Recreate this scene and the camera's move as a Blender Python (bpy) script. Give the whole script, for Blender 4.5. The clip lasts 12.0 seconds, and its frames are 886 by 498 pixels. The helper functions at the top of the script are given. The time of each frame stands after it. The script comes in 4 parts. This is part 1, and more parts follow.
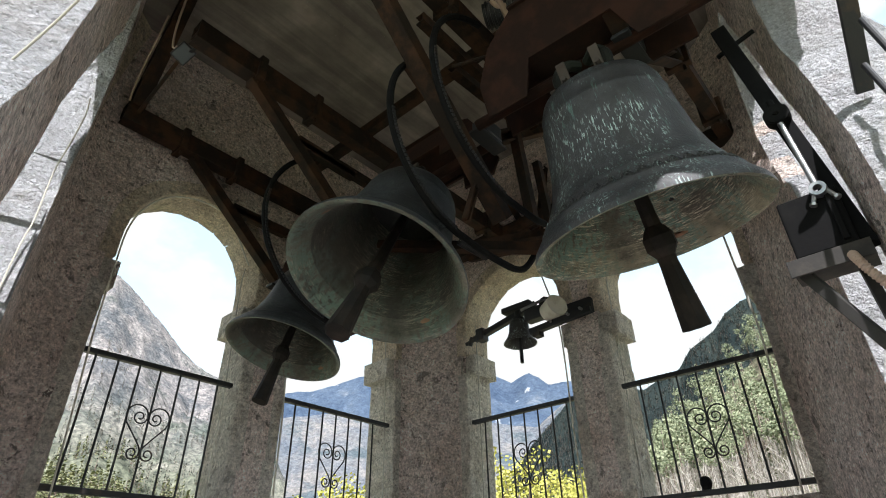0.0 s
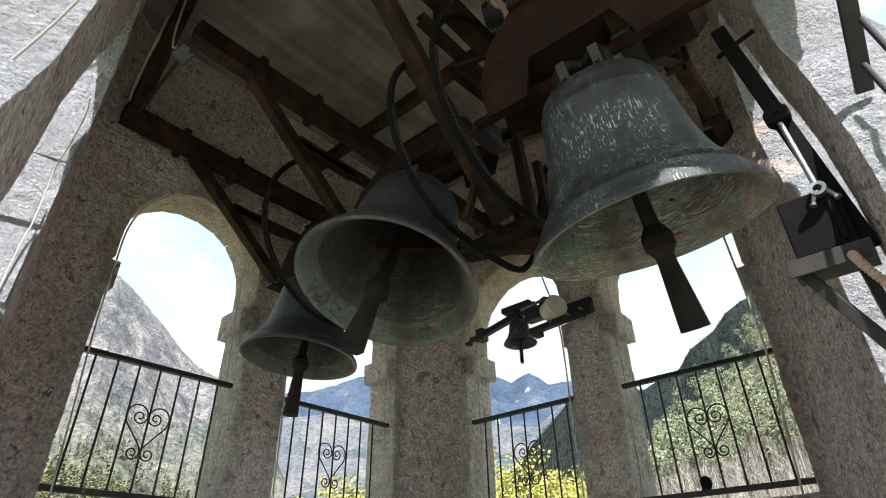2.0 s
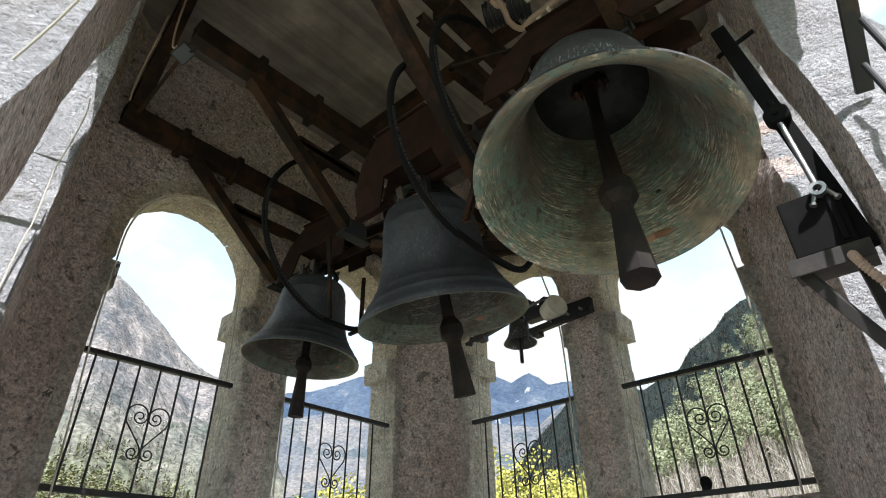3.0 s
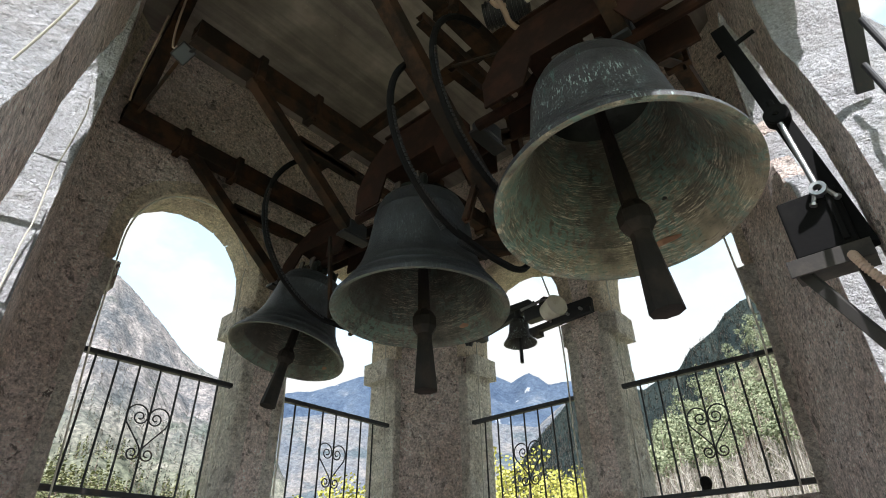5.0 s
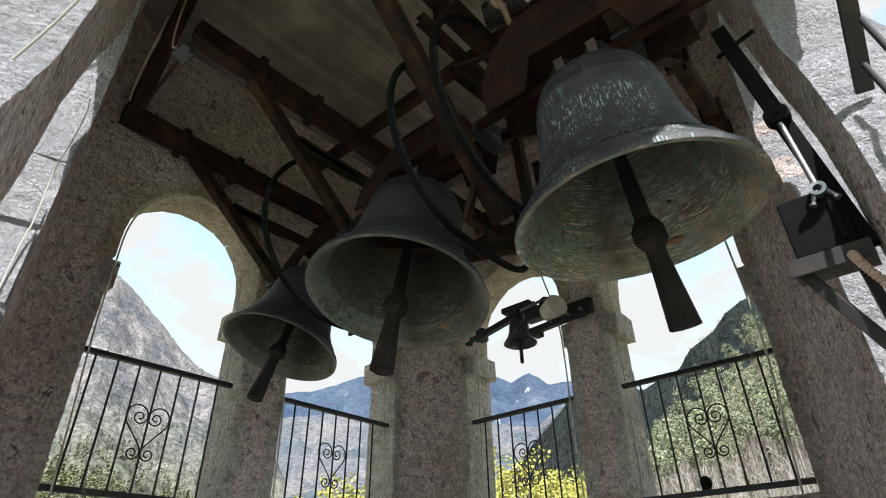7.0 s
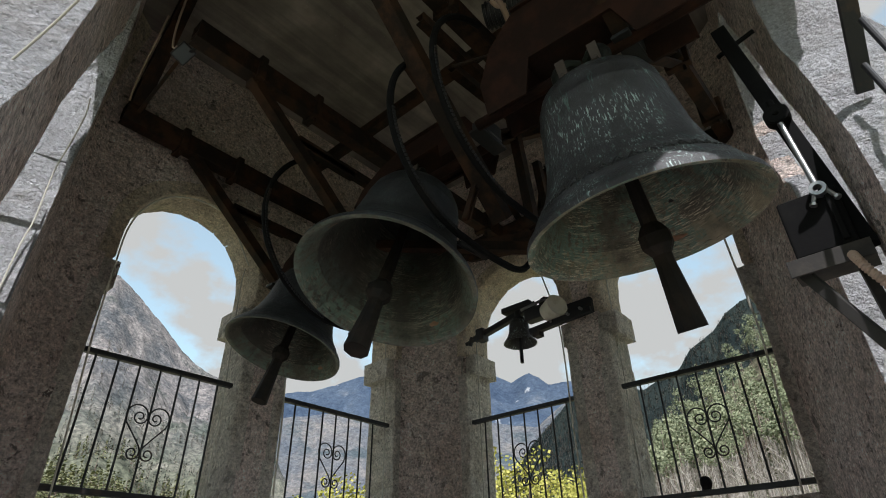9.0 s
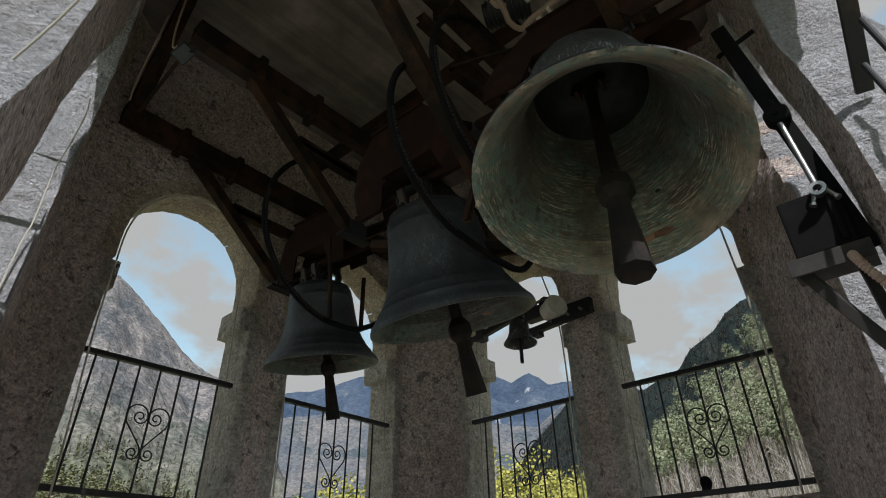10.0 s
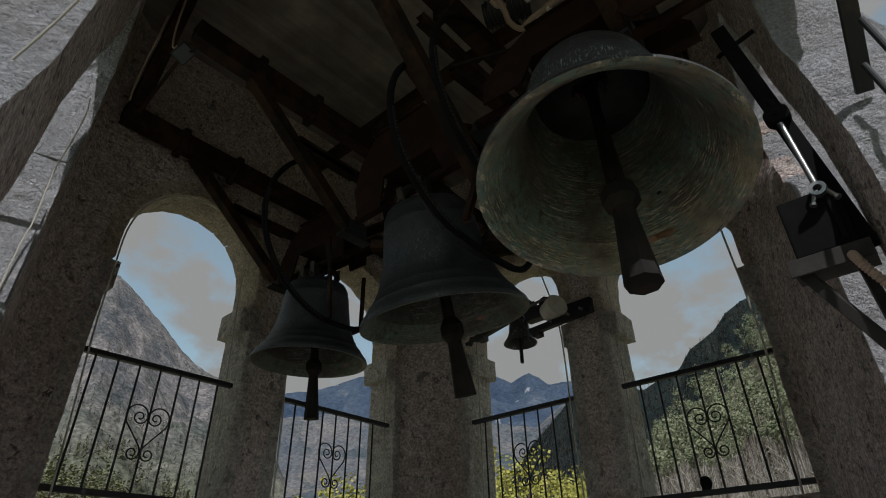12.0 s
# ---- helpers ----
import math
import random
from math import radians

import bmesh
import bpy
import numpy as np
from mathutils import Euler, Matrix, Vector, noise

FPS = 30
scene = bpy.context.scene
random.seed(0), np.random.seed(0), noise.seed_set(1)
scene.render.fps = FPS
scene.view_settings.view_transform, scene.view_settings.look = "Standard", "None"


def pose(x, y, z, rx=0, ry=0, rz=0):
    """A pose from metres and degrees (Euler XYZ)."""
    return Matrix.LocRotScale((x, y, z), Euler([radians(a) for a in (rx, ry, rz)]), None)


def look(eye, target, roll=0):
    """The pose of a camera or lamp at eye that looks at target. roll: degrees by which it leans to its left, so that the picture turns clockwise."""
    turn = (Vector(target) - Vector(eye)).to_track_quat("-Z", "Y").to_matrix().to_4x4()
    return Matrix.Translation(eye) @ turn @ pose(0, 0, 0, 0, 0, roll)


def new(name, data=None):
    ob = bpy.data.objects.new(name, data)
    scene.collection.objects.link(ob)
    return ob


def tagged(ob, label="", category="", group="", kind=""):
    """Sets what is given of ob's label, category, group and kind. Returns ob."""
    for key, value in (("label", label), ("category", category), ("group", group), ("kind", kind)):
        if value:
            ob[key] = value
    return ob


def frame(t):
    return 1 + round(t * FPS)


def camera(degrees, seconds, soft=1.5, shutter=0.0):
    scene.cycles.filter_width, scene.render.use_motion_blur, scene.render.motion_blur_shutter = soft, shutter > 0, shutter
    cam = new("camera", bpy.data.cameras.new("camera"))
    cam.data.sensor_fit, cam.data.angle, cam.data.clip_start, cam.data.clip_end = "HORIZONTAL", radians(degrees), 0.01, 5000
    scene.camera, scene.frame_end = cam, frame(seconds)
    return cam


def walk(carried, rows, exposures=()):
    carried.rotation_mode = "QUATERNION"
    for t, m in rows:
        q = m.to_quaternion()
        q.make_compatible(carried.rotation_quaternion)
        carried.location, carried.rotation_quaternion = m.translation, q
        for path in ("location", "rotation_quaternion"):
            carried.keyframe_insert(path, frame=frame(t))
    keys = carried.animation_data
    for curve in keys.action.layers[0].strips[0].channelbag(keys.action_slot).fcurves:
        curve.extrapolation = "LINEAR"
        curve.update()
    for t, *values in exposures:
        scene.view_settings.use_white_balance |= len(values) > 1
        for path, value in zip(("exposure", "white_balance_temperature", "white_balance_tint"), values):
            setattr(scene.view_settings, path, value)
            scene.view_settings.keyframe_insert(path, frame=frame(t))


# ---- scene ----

cam = camera(76, 12.0, soft=1.0)
BASE = 2.64
EYE = pose(3.4647, -3.6790, 0.70, 121.694, 0.887, 41.541)
walk(cam, [(0.0, EYE), (12.0, EYE)], exposures=[(0.0, BASE), (5.6, BASE), (7.0, BASE - 0.2), (8.8, BASE - 0.75), (9.5, BASE - 0.97), (10.5, BASE - 1.27), (11.5, BASE - 1.58), (12.0, BASE - 1.84)])

# ---- world, sun ----
world = bpy.data.worlds.new("world")
scene.world = world
world.use_nodes = True
wn = world.node_tree.nodes
wl = world.node_tree.links
SUN_AZ, SUN_EL = -45.0, 47.5
sky = wn.new("ShaderNodeTexSky")
sky.sky_type = "NISHITA"
sky.sun_disc = False
sky.sun_elevation = radians(SUN_EL)
sky.sun_rotation = radians(90 - SUN_AZ)
bg = wn["Background"]
bg.inputs["Strength"].default_value = 0.15
# broken white cloud over the blue
wc = wn.new("ShaderNodeTexCoord")
wm = wn.new("ShaderNodeMapping")
wm.inputs["Scale"].default_value = (1.0, 1.0, 1.6)
wm.inputs["Location"].default_value = (0.62, 0.3, 0.2)
cloud = wn.new("ShaderNodeTexNoise")
cloud.inputs["Scale"].default_value, cloud.inputs["Detail"].default_value, cloud.inputs["Roughness"].default_value = 4.2, 9.0, 0.55
cr = wn.new("ShaderNodeValToRGB")
cr.color_ramp.elements[0].position, cr.color_ramp.elements[1].position = 0.43, 0.515
cr.color_ramp.elements[0].color = (0.42, 0.42, 0.42, 1)
cm = wn.new("ShaderNodeMix")
cm.data_type = "RGBA"
cm.inputs[7].default_value = (1.09, 1.12, 1.12, 1)
wl.new(wc.outputs["Generated"], wm.inputs["Vector"])
wl.new(wm.outputs["Vector"], cloud.inputs["Vector"])
wl.new(cloud.outputs["Fac"], cr.inputs["Fac"])
wl.new(cr.outputs["Color"], cm.inputs[0])
tint = wn.new("ShaderNodeMix")
tint.data_type, tint.blend_type = "RGBA", "MULTIPLY"
tint.inputs[0].default_value = 1.0
tint.inputs[7].default_value = (0.68, 0.76, 0.62, 1)
wl.new(sky.outputs[0], tint.inputs[6])
wl.new(tint.outputs[2], cm.inputs[6])
wl.new(cm.outputs[2], bg.inputs["Color"])

sun = new("sun", bpy.data.lights.new("sun", "SUN"))
sun.data.energy, sun.data.angle, sun.data.color = 1.65, radians(0.5), (1.0, 0.975, 0.985)
sun.matrix_world = look((math.cos(radians(SUN_AZ)) * 30 * math.cos(radians(SUN_EL)), math.sin(radians(SUN_AZ)) * 30 * math.cos(radians(SUN_EL)), 30 * math.sin(radians(SUN_EL))), (0, 0, 0))


# ---- materials ----
def material(name, rough=0.8, metal=0.0):
    m = bpy.data.materials.new(name)
    m.use_nodes = True
    b = m.node_tree.nodes["Principled BSDF"]
    b.inputs["Roughness"].default_value = rough
    b.inputs["Metallic"].default_value = metal
    return m, m.node_tree, b


def add(t, kind, **inputs):
    n = t.nodes.new(kind)
    for key, value in inputs.items():
        n.inputs[key.replace("_", " ")].default_value = value
    return n


def place(t, space="Object", scale=(1, 1, 1)):
    c = t.nodes.new("ShaderNodeTexCoord")
    m = add(t, "ShaderNodeMapping", Scale=scale)
    t.links.new(c.outputs[space], m.inputs["Vector"])
    return m.outputs["Vector"]


def world_place(t, scale=(1, 1, 1)):
    g = t.nodes.new("ShaderNodeNewGeometry")
    m = add(t, "ShaderNodeMapping", Scale=scale)
    t.links.new(g.outputs["Position"], m.inputs["Vector"])
    return m.outputs["Vector"]


def noise_of(t, vec, scale, detail=6.0, rough=0.6, distortion=0.0):
    n = add(t, "ShaderNodeTexNoise", Scale=scale, Detail=detail, Roughness=rough, Distortion=distortion)
    t.links.new(vec, n.inputs["Vector"])
    return n.outputs["Fac"]


def ramp(t, fac, stops):
    r = t.nodes.new("ShaderNodeValToRGB")
    e = r.color_ramp.elements
    while len(e) < len(stops):
        e.new(0.5)
    for el, (pos, col) in zip(e, stops):
        el.position = pos
        el.color = (*col, 1) if len(col) == 3 else col
    t.links.new(fac, r.inputs["Fac"])
    return r.outputs["Color"]


def mix(t, fac, a, b, mode="MIX"):
    n = t.nodes.new("ShaderNodeMix")
    n.data_type, n.blend_type = "RGBA", mode
    for i, v in ((0, fac), (6, a), (7, b)):
        if isinstance(v, (int, float)):
            n.inputs[i].default_value = v
        elif isinstance(v, tuple):
            n.inputs[i].default_value = (*v, 1)
        else:
            t.links.new(v, n.inputs[i])
    return n.outputs[2]


def bump(t, b, height, strength, distance):
    n = add(t, "ShaderNodeBump", Strength=strength, Distance=distance)
    t.links.new(height, n.inputs["Height"])
    t.links.new(n.outputs["Normal"], b.inputs["Normal"])
    return n


def stone(name, dark, mid, light, pit=0.6, grain=40.0, relief=20.0, mottle=1.0, deep=0.02, holes=1.0):
    m, t, b = material(name, 0.95)
    b.inputs["Specular IOR Level"].default_value = 0.2
    v = world_place(t)
    big = noise_of(t, v, 2.6, 6, 0.65)
    fine = noise_of(t, v, grain, 5, 0.8)
    grit = noise_of(t, v, grain * 0.33, 6, 0.75)
    col = ramp(t, big, [(0.33, dark), (0.5, mid), (0.68, light)])
    # old damp stains with a shape of their own
    stain = ramp(t, noise_of(t, v, 1.7, 9, 0.72, 0.6), [(0.51, (0, 0, 0)), (0.58, (0.42, 0.42, 0.42))])
    col = mix(t, stain, col, tuple(a * k for a, k in zip(dark, (0.86, 0.80, 0.76))))
    # crisp grain of sand and lime
    col = mix(t, mottle, col, ramp(t, fine, [(0.36, (0.28, 0.26, 0.25)), (0.44, (0.80, 0.79, 0.78)), (0.53, (1.05, 1.05, 1.05)), (0.63, (1.65, 1.64, 1.62))]), "MULTIPLY")
    col = mix(t, mottle * 0.8, col, ramp(t, grit, [(0.34, (0.55, 0.53, 0.51)), (0.5, (1, 1, 1)), (0.66, (1.4, 1.38, 1.36))]), "MULTIPLY")
    # pockmarks and flecks, denser in patches; the pits' shade is put into colour
    pock = noise_of(t, v, grain * 0.36, 6, 0.72, 0.4)
    gate = ramp(t, noise_of(t, v, 5.0, 4, 0.6), [(0.42, (0.25, 0.25, 0.25)), (0.58, (1.0, 1.0, 1.0))])
    pit_shade = mix(t, 1.0, ramp(t, pock, [(0.385, (0.9 * holes,) * 3), (0.415, (0, 0, 0))]), gate, "MULTIPLY")
    col = mix(t, pit_shade, col, tuple(c * 0.22 for c in dark))
    # larger chips, the shade in their hollows also painted dark
    chip = noise_of(t, v, grain * 0.16, 7, 0.68, 0.5)
    col = mix(t, ramp(t, chip, [(0.37, (0.75 * holes,) * 3), (0.395, (0, 0, 0))]), col, tuple(c * 0.3 for c in dark))
    fleck = ramp(t, noise_of(t, v, grain * 0.6, 5, 0.75), [(0.60, (0, 0, 0)), (0.65, (0.7, 0.7, 0.7))])
    col = mix(t, fleck, col, tuple(min(0.82, c * 1.22) for c in light))
    t.links.new(col, b.inputs["Base Color"])
    total = None
    for src, weight in ((noise_of(t, v, 7.0, 4, 0.6), 5.0), (noise_of(t, v, relief, 5, 0.65), 1.1), (pock, 2.4), (chip, 2.0), (fine, 0.35)):
        h = t.nodes.new("ShaderNodeMath")
        h.operation = "MULTIPLY_ADD"
        t.links.new(src, h.inputs[0])
        h.inputs[1].default_value = weight
        if total is None:
            h.inputs[2].default_value = 0.0
        else:
            t.links.new(total, h.inputs[2])
        total = h.outputs[0]
    bump(t, b, total, pit, deep)
    return m


PLASTER = stone("rough_grey_plaster", (0.67, 0.56, 0.52), (0.83, 0.715, 0.68), (0.87, 0.78, 0.75), 1.0, 52.0, 26.0, 0.85, 0.055)
# bluish copy for sunlit stone: the cool look of sunlight put into colour
LIME = stone("pale_sunlit_limestone", (0.50, 0.505, 0.54), (0.59, 0.595, 0.64), (0.66, 0.67, 0.715), 1.0, 80.0, 50.0, 0.4, 0.06, 0.45)

# warmer, brighter limestone copy for shaded openings; the light differs by colour
PALE = stone("pale_shaded_limestone", (0.60, 0.55, 0.50), (0.73, 0.68, 0.63), (0.79, 0.75, 0.70), 1.0, 55.0, 36.0, 0.65, 0.055, 0.7)
BEIGE = stone("beige_limestone", (0.56, 0.47, 0.37), (0.70, 0.60, 0.49), (0.77, 0.68, 0.57), 1.0, 60.0, 40.0, 0.6, 0.05, 0.6)


def metal_paint(name, col, rust, amount=0.5, rough=0.6, metal=0.3):
    m, t, b = material(name, rough, metal)
    v = place(t)
    n = noise_of(t, v, 6.0, 8, 0.65)
    fac = ramp(t, n, [(0.62 - amount * 0.4, (0, 0, 0)), (0.72 - amount * 0.3, (1, 1, 1))])
    t.links.new(mix(t, fac, col, rust), b.inputs["Base Color"])
    bump(t, b, noise_of(t, v, 60.0, 4, 0.6), 0.25, 0.003)
    return m


IRON = metal_paint("dark_rail_iron", (0.018, 0.019, 0.022), (0.05, 0.035, 0.028), 0.15, 0.55, 0.4)
RUST = metal_paint("rusty_frame_steel", (0.015, 0.011, 0.009), (0.042, 0.022, 0.013), 0.42, 0.75, 0.1)
RUST_RED = metal_paint("dark_red_rusty_plate", (0.017, 0.009, 0.007), (0.030, 0.013, 0.009), 0.42, 0.8, 0.1)
STRAP = metal_paint("pale_worn_strap", (0.045, 0.034, 0.028), (0.03, 0.018, 0.013), 0.4, 0.7, 0.1)
COPPER = metal_paint("worn_copper_spot", (0.30, 0.17, 0.11), (0.20, 0.10, 0.06), 0.3, 0.5, 0.3)
FORGED = metal_paint("brown_black_forged_iron", (0.013, 0.0115, 0.011), (0.026, 0.020, 0.017), 0.4, 0.7, 0.0)
BLACK = metal_paint("black_rubber", (0.004, 0.004, 0.0045), (0.008, 0.008, 0.008), 0.2, 0.85, 0.0)
for m in (BLACK, FORGED, RUST, RUST_RED):
    m.node_tree.nodes["Principled BSDF"].inputs["Specular IOR Level"].default_value = 0.12


def bronze(name, tone=(1.0, 1.0, 1.0), runs=0.9):
    m, t, b = material(name, 0.45, 0.35)
    v = place(t)
    big = noise_of(t, v, 3.5, 8, 0.7)
    col = ramp(t, big, [(p, tuple(c * k for c, k in zip(rgb, tone))) for p, rgb in ((0.3, (0.019, 0.019, 0.021)), (0.46, (0.040, 0.040, 0.043)), (0.58, (0.060, 0.060, 0.066)), (0.7, (0.095, 0.076, 0.070)))])
    # verdigris runs
    st = noise_of(t, place(t, "Object", (44, 44, 5.0)), 1.0, 8, 0.75)
    col = mix(t, ramp(t, st, [(0.585, (0, 0, 0)), (0.63, (runs,) * 3)]), col, (0.09, 0.15, 0.14))
    # thin pale runs in patches
    drip = noise_of(t, place(t, "Object", (150, 150, 15.0)), 1.0, 4, 0.6)
    patch = noise_of(t, v, 3.4, 5, 0.65)
    gate = t.nodes.new("ShaderNodeMath")
    gate.operation = "MULTIPLY"
    t.links.new(ramp(t, drip, [(0.572, (0, 0, 0)), (0.605, (1, 1, 1))]), gate.inputs[0])
    t.links.new(ramp(t, patch, [(0.47, (0.0, 0.0, 0.0)), (0.56, (runs,) * 3)]), gate.inputs[1])
    col = mix(t, gate.outputs[0], col, (0.42, 0.55, 0.53))
    t.links.new(col, b.inputs["Base Color"])
    bump(t, b, noise_of(t, v, 50.0, 8, 0.75), 0.6, 0.008)
    return m


BRONZE = bronze("weathered_bronze")
# smaller bells: bluer and less streaked, toned down too for their weaker light
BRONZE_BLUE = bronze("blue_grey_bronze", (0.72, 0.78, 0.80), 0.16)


def bronze_inside(name, lo, hi, scored=1.0, verdigris=1.0):
    """Turned inside of a bell: brown bronze, verdigris patches, pale scoring."""
    m, t, b = material(name, 0.5, 0.2)
    v = place(t)
    ring = noise_of(t, place(t, "Object", (17, 17, 225)), 1.0, 9, 0.82, 0.35)
    big = noise_of(t, v, 6.0, 8, 0.72)
    flake = noise_of(t, place(t, "Object", (40, 40, 26)), 1.0, 6, 0.75)
    col = ramp(t, big, [(0.34, lo), (0.52, hi), (0.66, tuple(c * 1.5 for c in hi))])
    green = mix(t, 1.0, ramp(t, noise_of(t, v, 4.2, 6, 0.7), [(0.46, (0.05, 0.05, 0.05)), (0.6, (1, 1, 1))]), ramp(t, flake, [(0.44, (0, 0, 0)), (0.50, (0.9 * verdigris,) * 3)]), "MULTIPLY")
    col = mix(t, green, col, (0.105, 0.185, 0.158))
    worn = ramp(t, noise_of(t, v, 3.6, 5, 0.65), [(0.47, (0.04, 0.04, 0.04)), (0.60, (1, 1, 1))])
    lit = mix(t, 1.0, ramp(t, ring, [(0.535, (0, 0, 0)), (0.565, (scored, scored, scored))]), worn, "MULTIPLY")
    col = mix(t, lit, col, (0.56, 0.50, 0.39))
    col = mix(t, ramp(t, ring, [(0.39, (0.9, 0.9, 0.9)), (0.44, (0, 0, 0))]), col, (0.022, 0.022, 0.019))
    t.links.new(col, b.inputs["Base Color"])
    bump(t, b, ring, 0.6, 0.008)
    return m


# dark tone of the crown loops; inside the crown it stands for shade
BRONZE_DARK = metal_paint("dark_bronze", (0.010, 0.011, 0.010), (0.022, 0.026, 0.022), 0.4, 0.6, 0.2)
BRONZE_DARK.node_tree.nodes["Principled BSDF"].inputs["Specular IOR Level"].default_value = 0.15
BRONZE_IN = bronze_inside("scored_bronze_inside", (0.034, 0.03, 0.023), (0.098, 0.086, 0.066))
# less scored, dimmer copies for the smaller bells: weaker light in the colour
BRONZE_IN_DIM = bronze_inside("dimmed_bronze_inside", (0.014, 0.014, 0.011), (0.036, 0.033, 0.027), 0.4, 0.3)
BRONZE_LIP_DIM = bronze_inside("dimmed_olive_bronze_lip", (0.03, 0.03, 0.024), (0.085, 0.082, 0.065), 0.3, 0.7)
BRONZE_LIP = bronze_inside("smooth_olive_bronze_lip", (0.06, 0.053, 0.04), (0.19, 0.165, 0.12), 0.9)


def concrete(name):
    m, t, b = material(name, 0.9)
    v = world_place(t)
    boards = noise_of(t, world_place(t, (9.0, 0.35, 1.0)), 1.0, 7, 0.62)
    blot = noise_of(t, v, 1.6, 7, 0.65)
    grain = noise_of(t, v, 55.0, 4, 0.6)
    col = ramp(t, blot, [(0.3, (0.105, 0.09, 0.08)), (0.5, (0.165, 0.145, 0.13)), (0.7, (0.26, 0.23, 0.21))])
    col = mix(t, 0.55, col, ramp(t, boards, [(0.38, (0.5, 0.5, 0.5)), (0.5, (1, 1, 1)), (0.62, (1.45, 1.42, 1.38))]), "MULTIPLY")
    col = mix(t, ramp(t, grain, [(0.68, (0, 0, 0)), (0.74, (1, 1, 1))]), col, (0.3, 0.29, 0.28))
    t.links.new(col, b.inputs["Base Color"])
    bump(t, b, boards, 0.3, 0.02)
    return m


CONCRETE = concrete("board_marked_concrete")
FLOOR = stone("pale_worn_floor", (0.56, 0.52, 0.50), (0.65, 0.60, 0.58), (0.71, 0.66, 0.64), 0.3, 40.0, 20.0, 0.3)
DARKSTEEL = metal_paint("worn_dark_steel", (0.02, 0.018, 0.017), (0.045, 0.037, 0.032), 0.35, 0.85, 0.0)
STEEL = metal_paint("bare_steel", (0.35, 0.35, 0.35), (0.22, 0.2, 0.18), 0.2, 0.35, 0.9)
CREAM = metal_paint("cream_enamel", (0.52, 0.49, 0.42), (0.4, 0.36, 0.28), 0.2, 0.6, 0.0)
ROPE = metal_paint("pale_cord", (0.46, 0.44, 0.39), (0.36, 0.34, 0.30), 0.3, 0.9, 0.0)
HOSE = metal_paint("pinkish_beige_plastic", (0.34, 0.25, 0.2), (0.28, 0.2, 0.165), 0.3, 0.7, 0.0)
LENS, _t, _b = material("floodlight_glass", 0.15)
_b.inputs["Base Color"].default_value = (0.06, 0.075, 0.075, 1)


# ---- mesh helpers ----
def part(name, bm, mat, parent=None, label="", smooth=False):
    me = bpy.data.meshes.new(name)
    bmesh.ops.recalc_face_normals(bm, faces=bm.faces[:])
    bm.to_mesh(me)
    bm.free()
    me.materials.append(mat)
    if smooth:
        for f in me.polygons:
            f.use_smooth = True
    ob = new(name, me)
    if parent is not None:
        ob.parent = parent
    if label:
        tagged(ob, label)
    return ob


def box(bm, lo, hi, m=None, bevel=0.0):
    r = bmesh.ops.create_cube(bm, size=1.0)
    c = [(a + b) / 2 for a, b in zip(lo, hi)]
    s = [b - a for a, b in zip(lo, hi)]
    for v in r["verts"]:
        v.co = Vector((c[0] + v.co.x * s[0], c[1] + v.co.y * s[1], c[2] + v.co.z * s[2]))
    if bevel:
        es = list({e for v in r["verts"] for e in v.link_edges})
        res = bmesh.ops.bevel(bm, geom=es, offset=bevel, segments=2, affect="EDGES", profile=0.5)
        vs = list({v for f in res["faces"] for v in f.verts} | {v for v in r["verts"] if v.is_valid})
    else:
        vs = r["verts"]
    if m is not None:
        for v in vs:
            v.co = m @ v.co
    return vs


def rod(bm, a, b, r, seg=8, r2=None):
    a, b = Vector(a), Vector(b)
    d = b - a
    m = Matrix.Translation((a + b) / 2) @ d.to_track_quat("Z", "Y").to_matrix().to_4x4()
    bmesh.ops.create_cone(bm, cap_ends=True, segments=seg, radius1=r, radius2=r if r2 is None else r2, depth=d.length, matrix=m)


def bar(bm, a, b, w, h, roll=0.0, bevel=0.0):
    """A square bar from a to b, w across and h high."""
    a, b = Vector(a), Vector(b)
    d = b - a
    m = Matrix.Translation((a + b) / 2) @ d.to_track_quat("X", "Z").to_matrix().to_4x4() @ pose(0, 0, 0, roll)
    box(bm, (-d.length / 2, -w / 2, -h / 2), (d.length / 2, w / 2, h / 2), m, bevel)


def lathe(bm, prof, seg=64, closed=False):
    rings = []
    for r, z in prof:
        if r < 1e-5:
            rings.append([bm.verts.new((0, 0, z))])
        else:
            rings.append([bm.verts.new((r * math.cos(2 * math.pi * i / seg), r * math.sin(2 * math.pi * i / seg), z)) for i in range(seg)])
    for a, b in zip(rings, rings[1:]):
        for i in range(seg):
            j = (i + 1) % seg
            if len(a) == 1 and len(b) == 1:
                continue
            if len(a) == 1:
                bm.faces.new((a[0], b[i], b[j]))
            elif len(b) == 1:
                bm.faces.new((a[i], a[j], b[0]))
            else:
                bm.faces.new((a[i], a[j], b[j], b[i]))


def tube(bm, pts, r, seg=8):
    pts = [Vector(p) for p in pts]
    rings = []
    side = None
    for i, p in enumerate(pts):
        d = (pts[min(i + 1, len(pts) - 1)] - pts[max(i - 1, 0)]).normalized()
        if side is None:
            side = d.orthogonal().normalized()
        side = (side - d * side.dot(d)).normalized()
        up = d.cross(side)
        rings.append([bm.verts.new(p + r * (math.cos(2 * math.pi * k / seg) * side + math.sin(2 * math.pi * k / seg) * up)) for k in range(seg)])
    for a, b in zip(rings, rings[1:]):
        for k in range(seg):
            bm.faces.new((a[k], a[(k + 1) % seg], b[(k + 1) % seg], b[k]))
    bm.faces.new(rings[0])
    bm.faces.new(rings[-1])


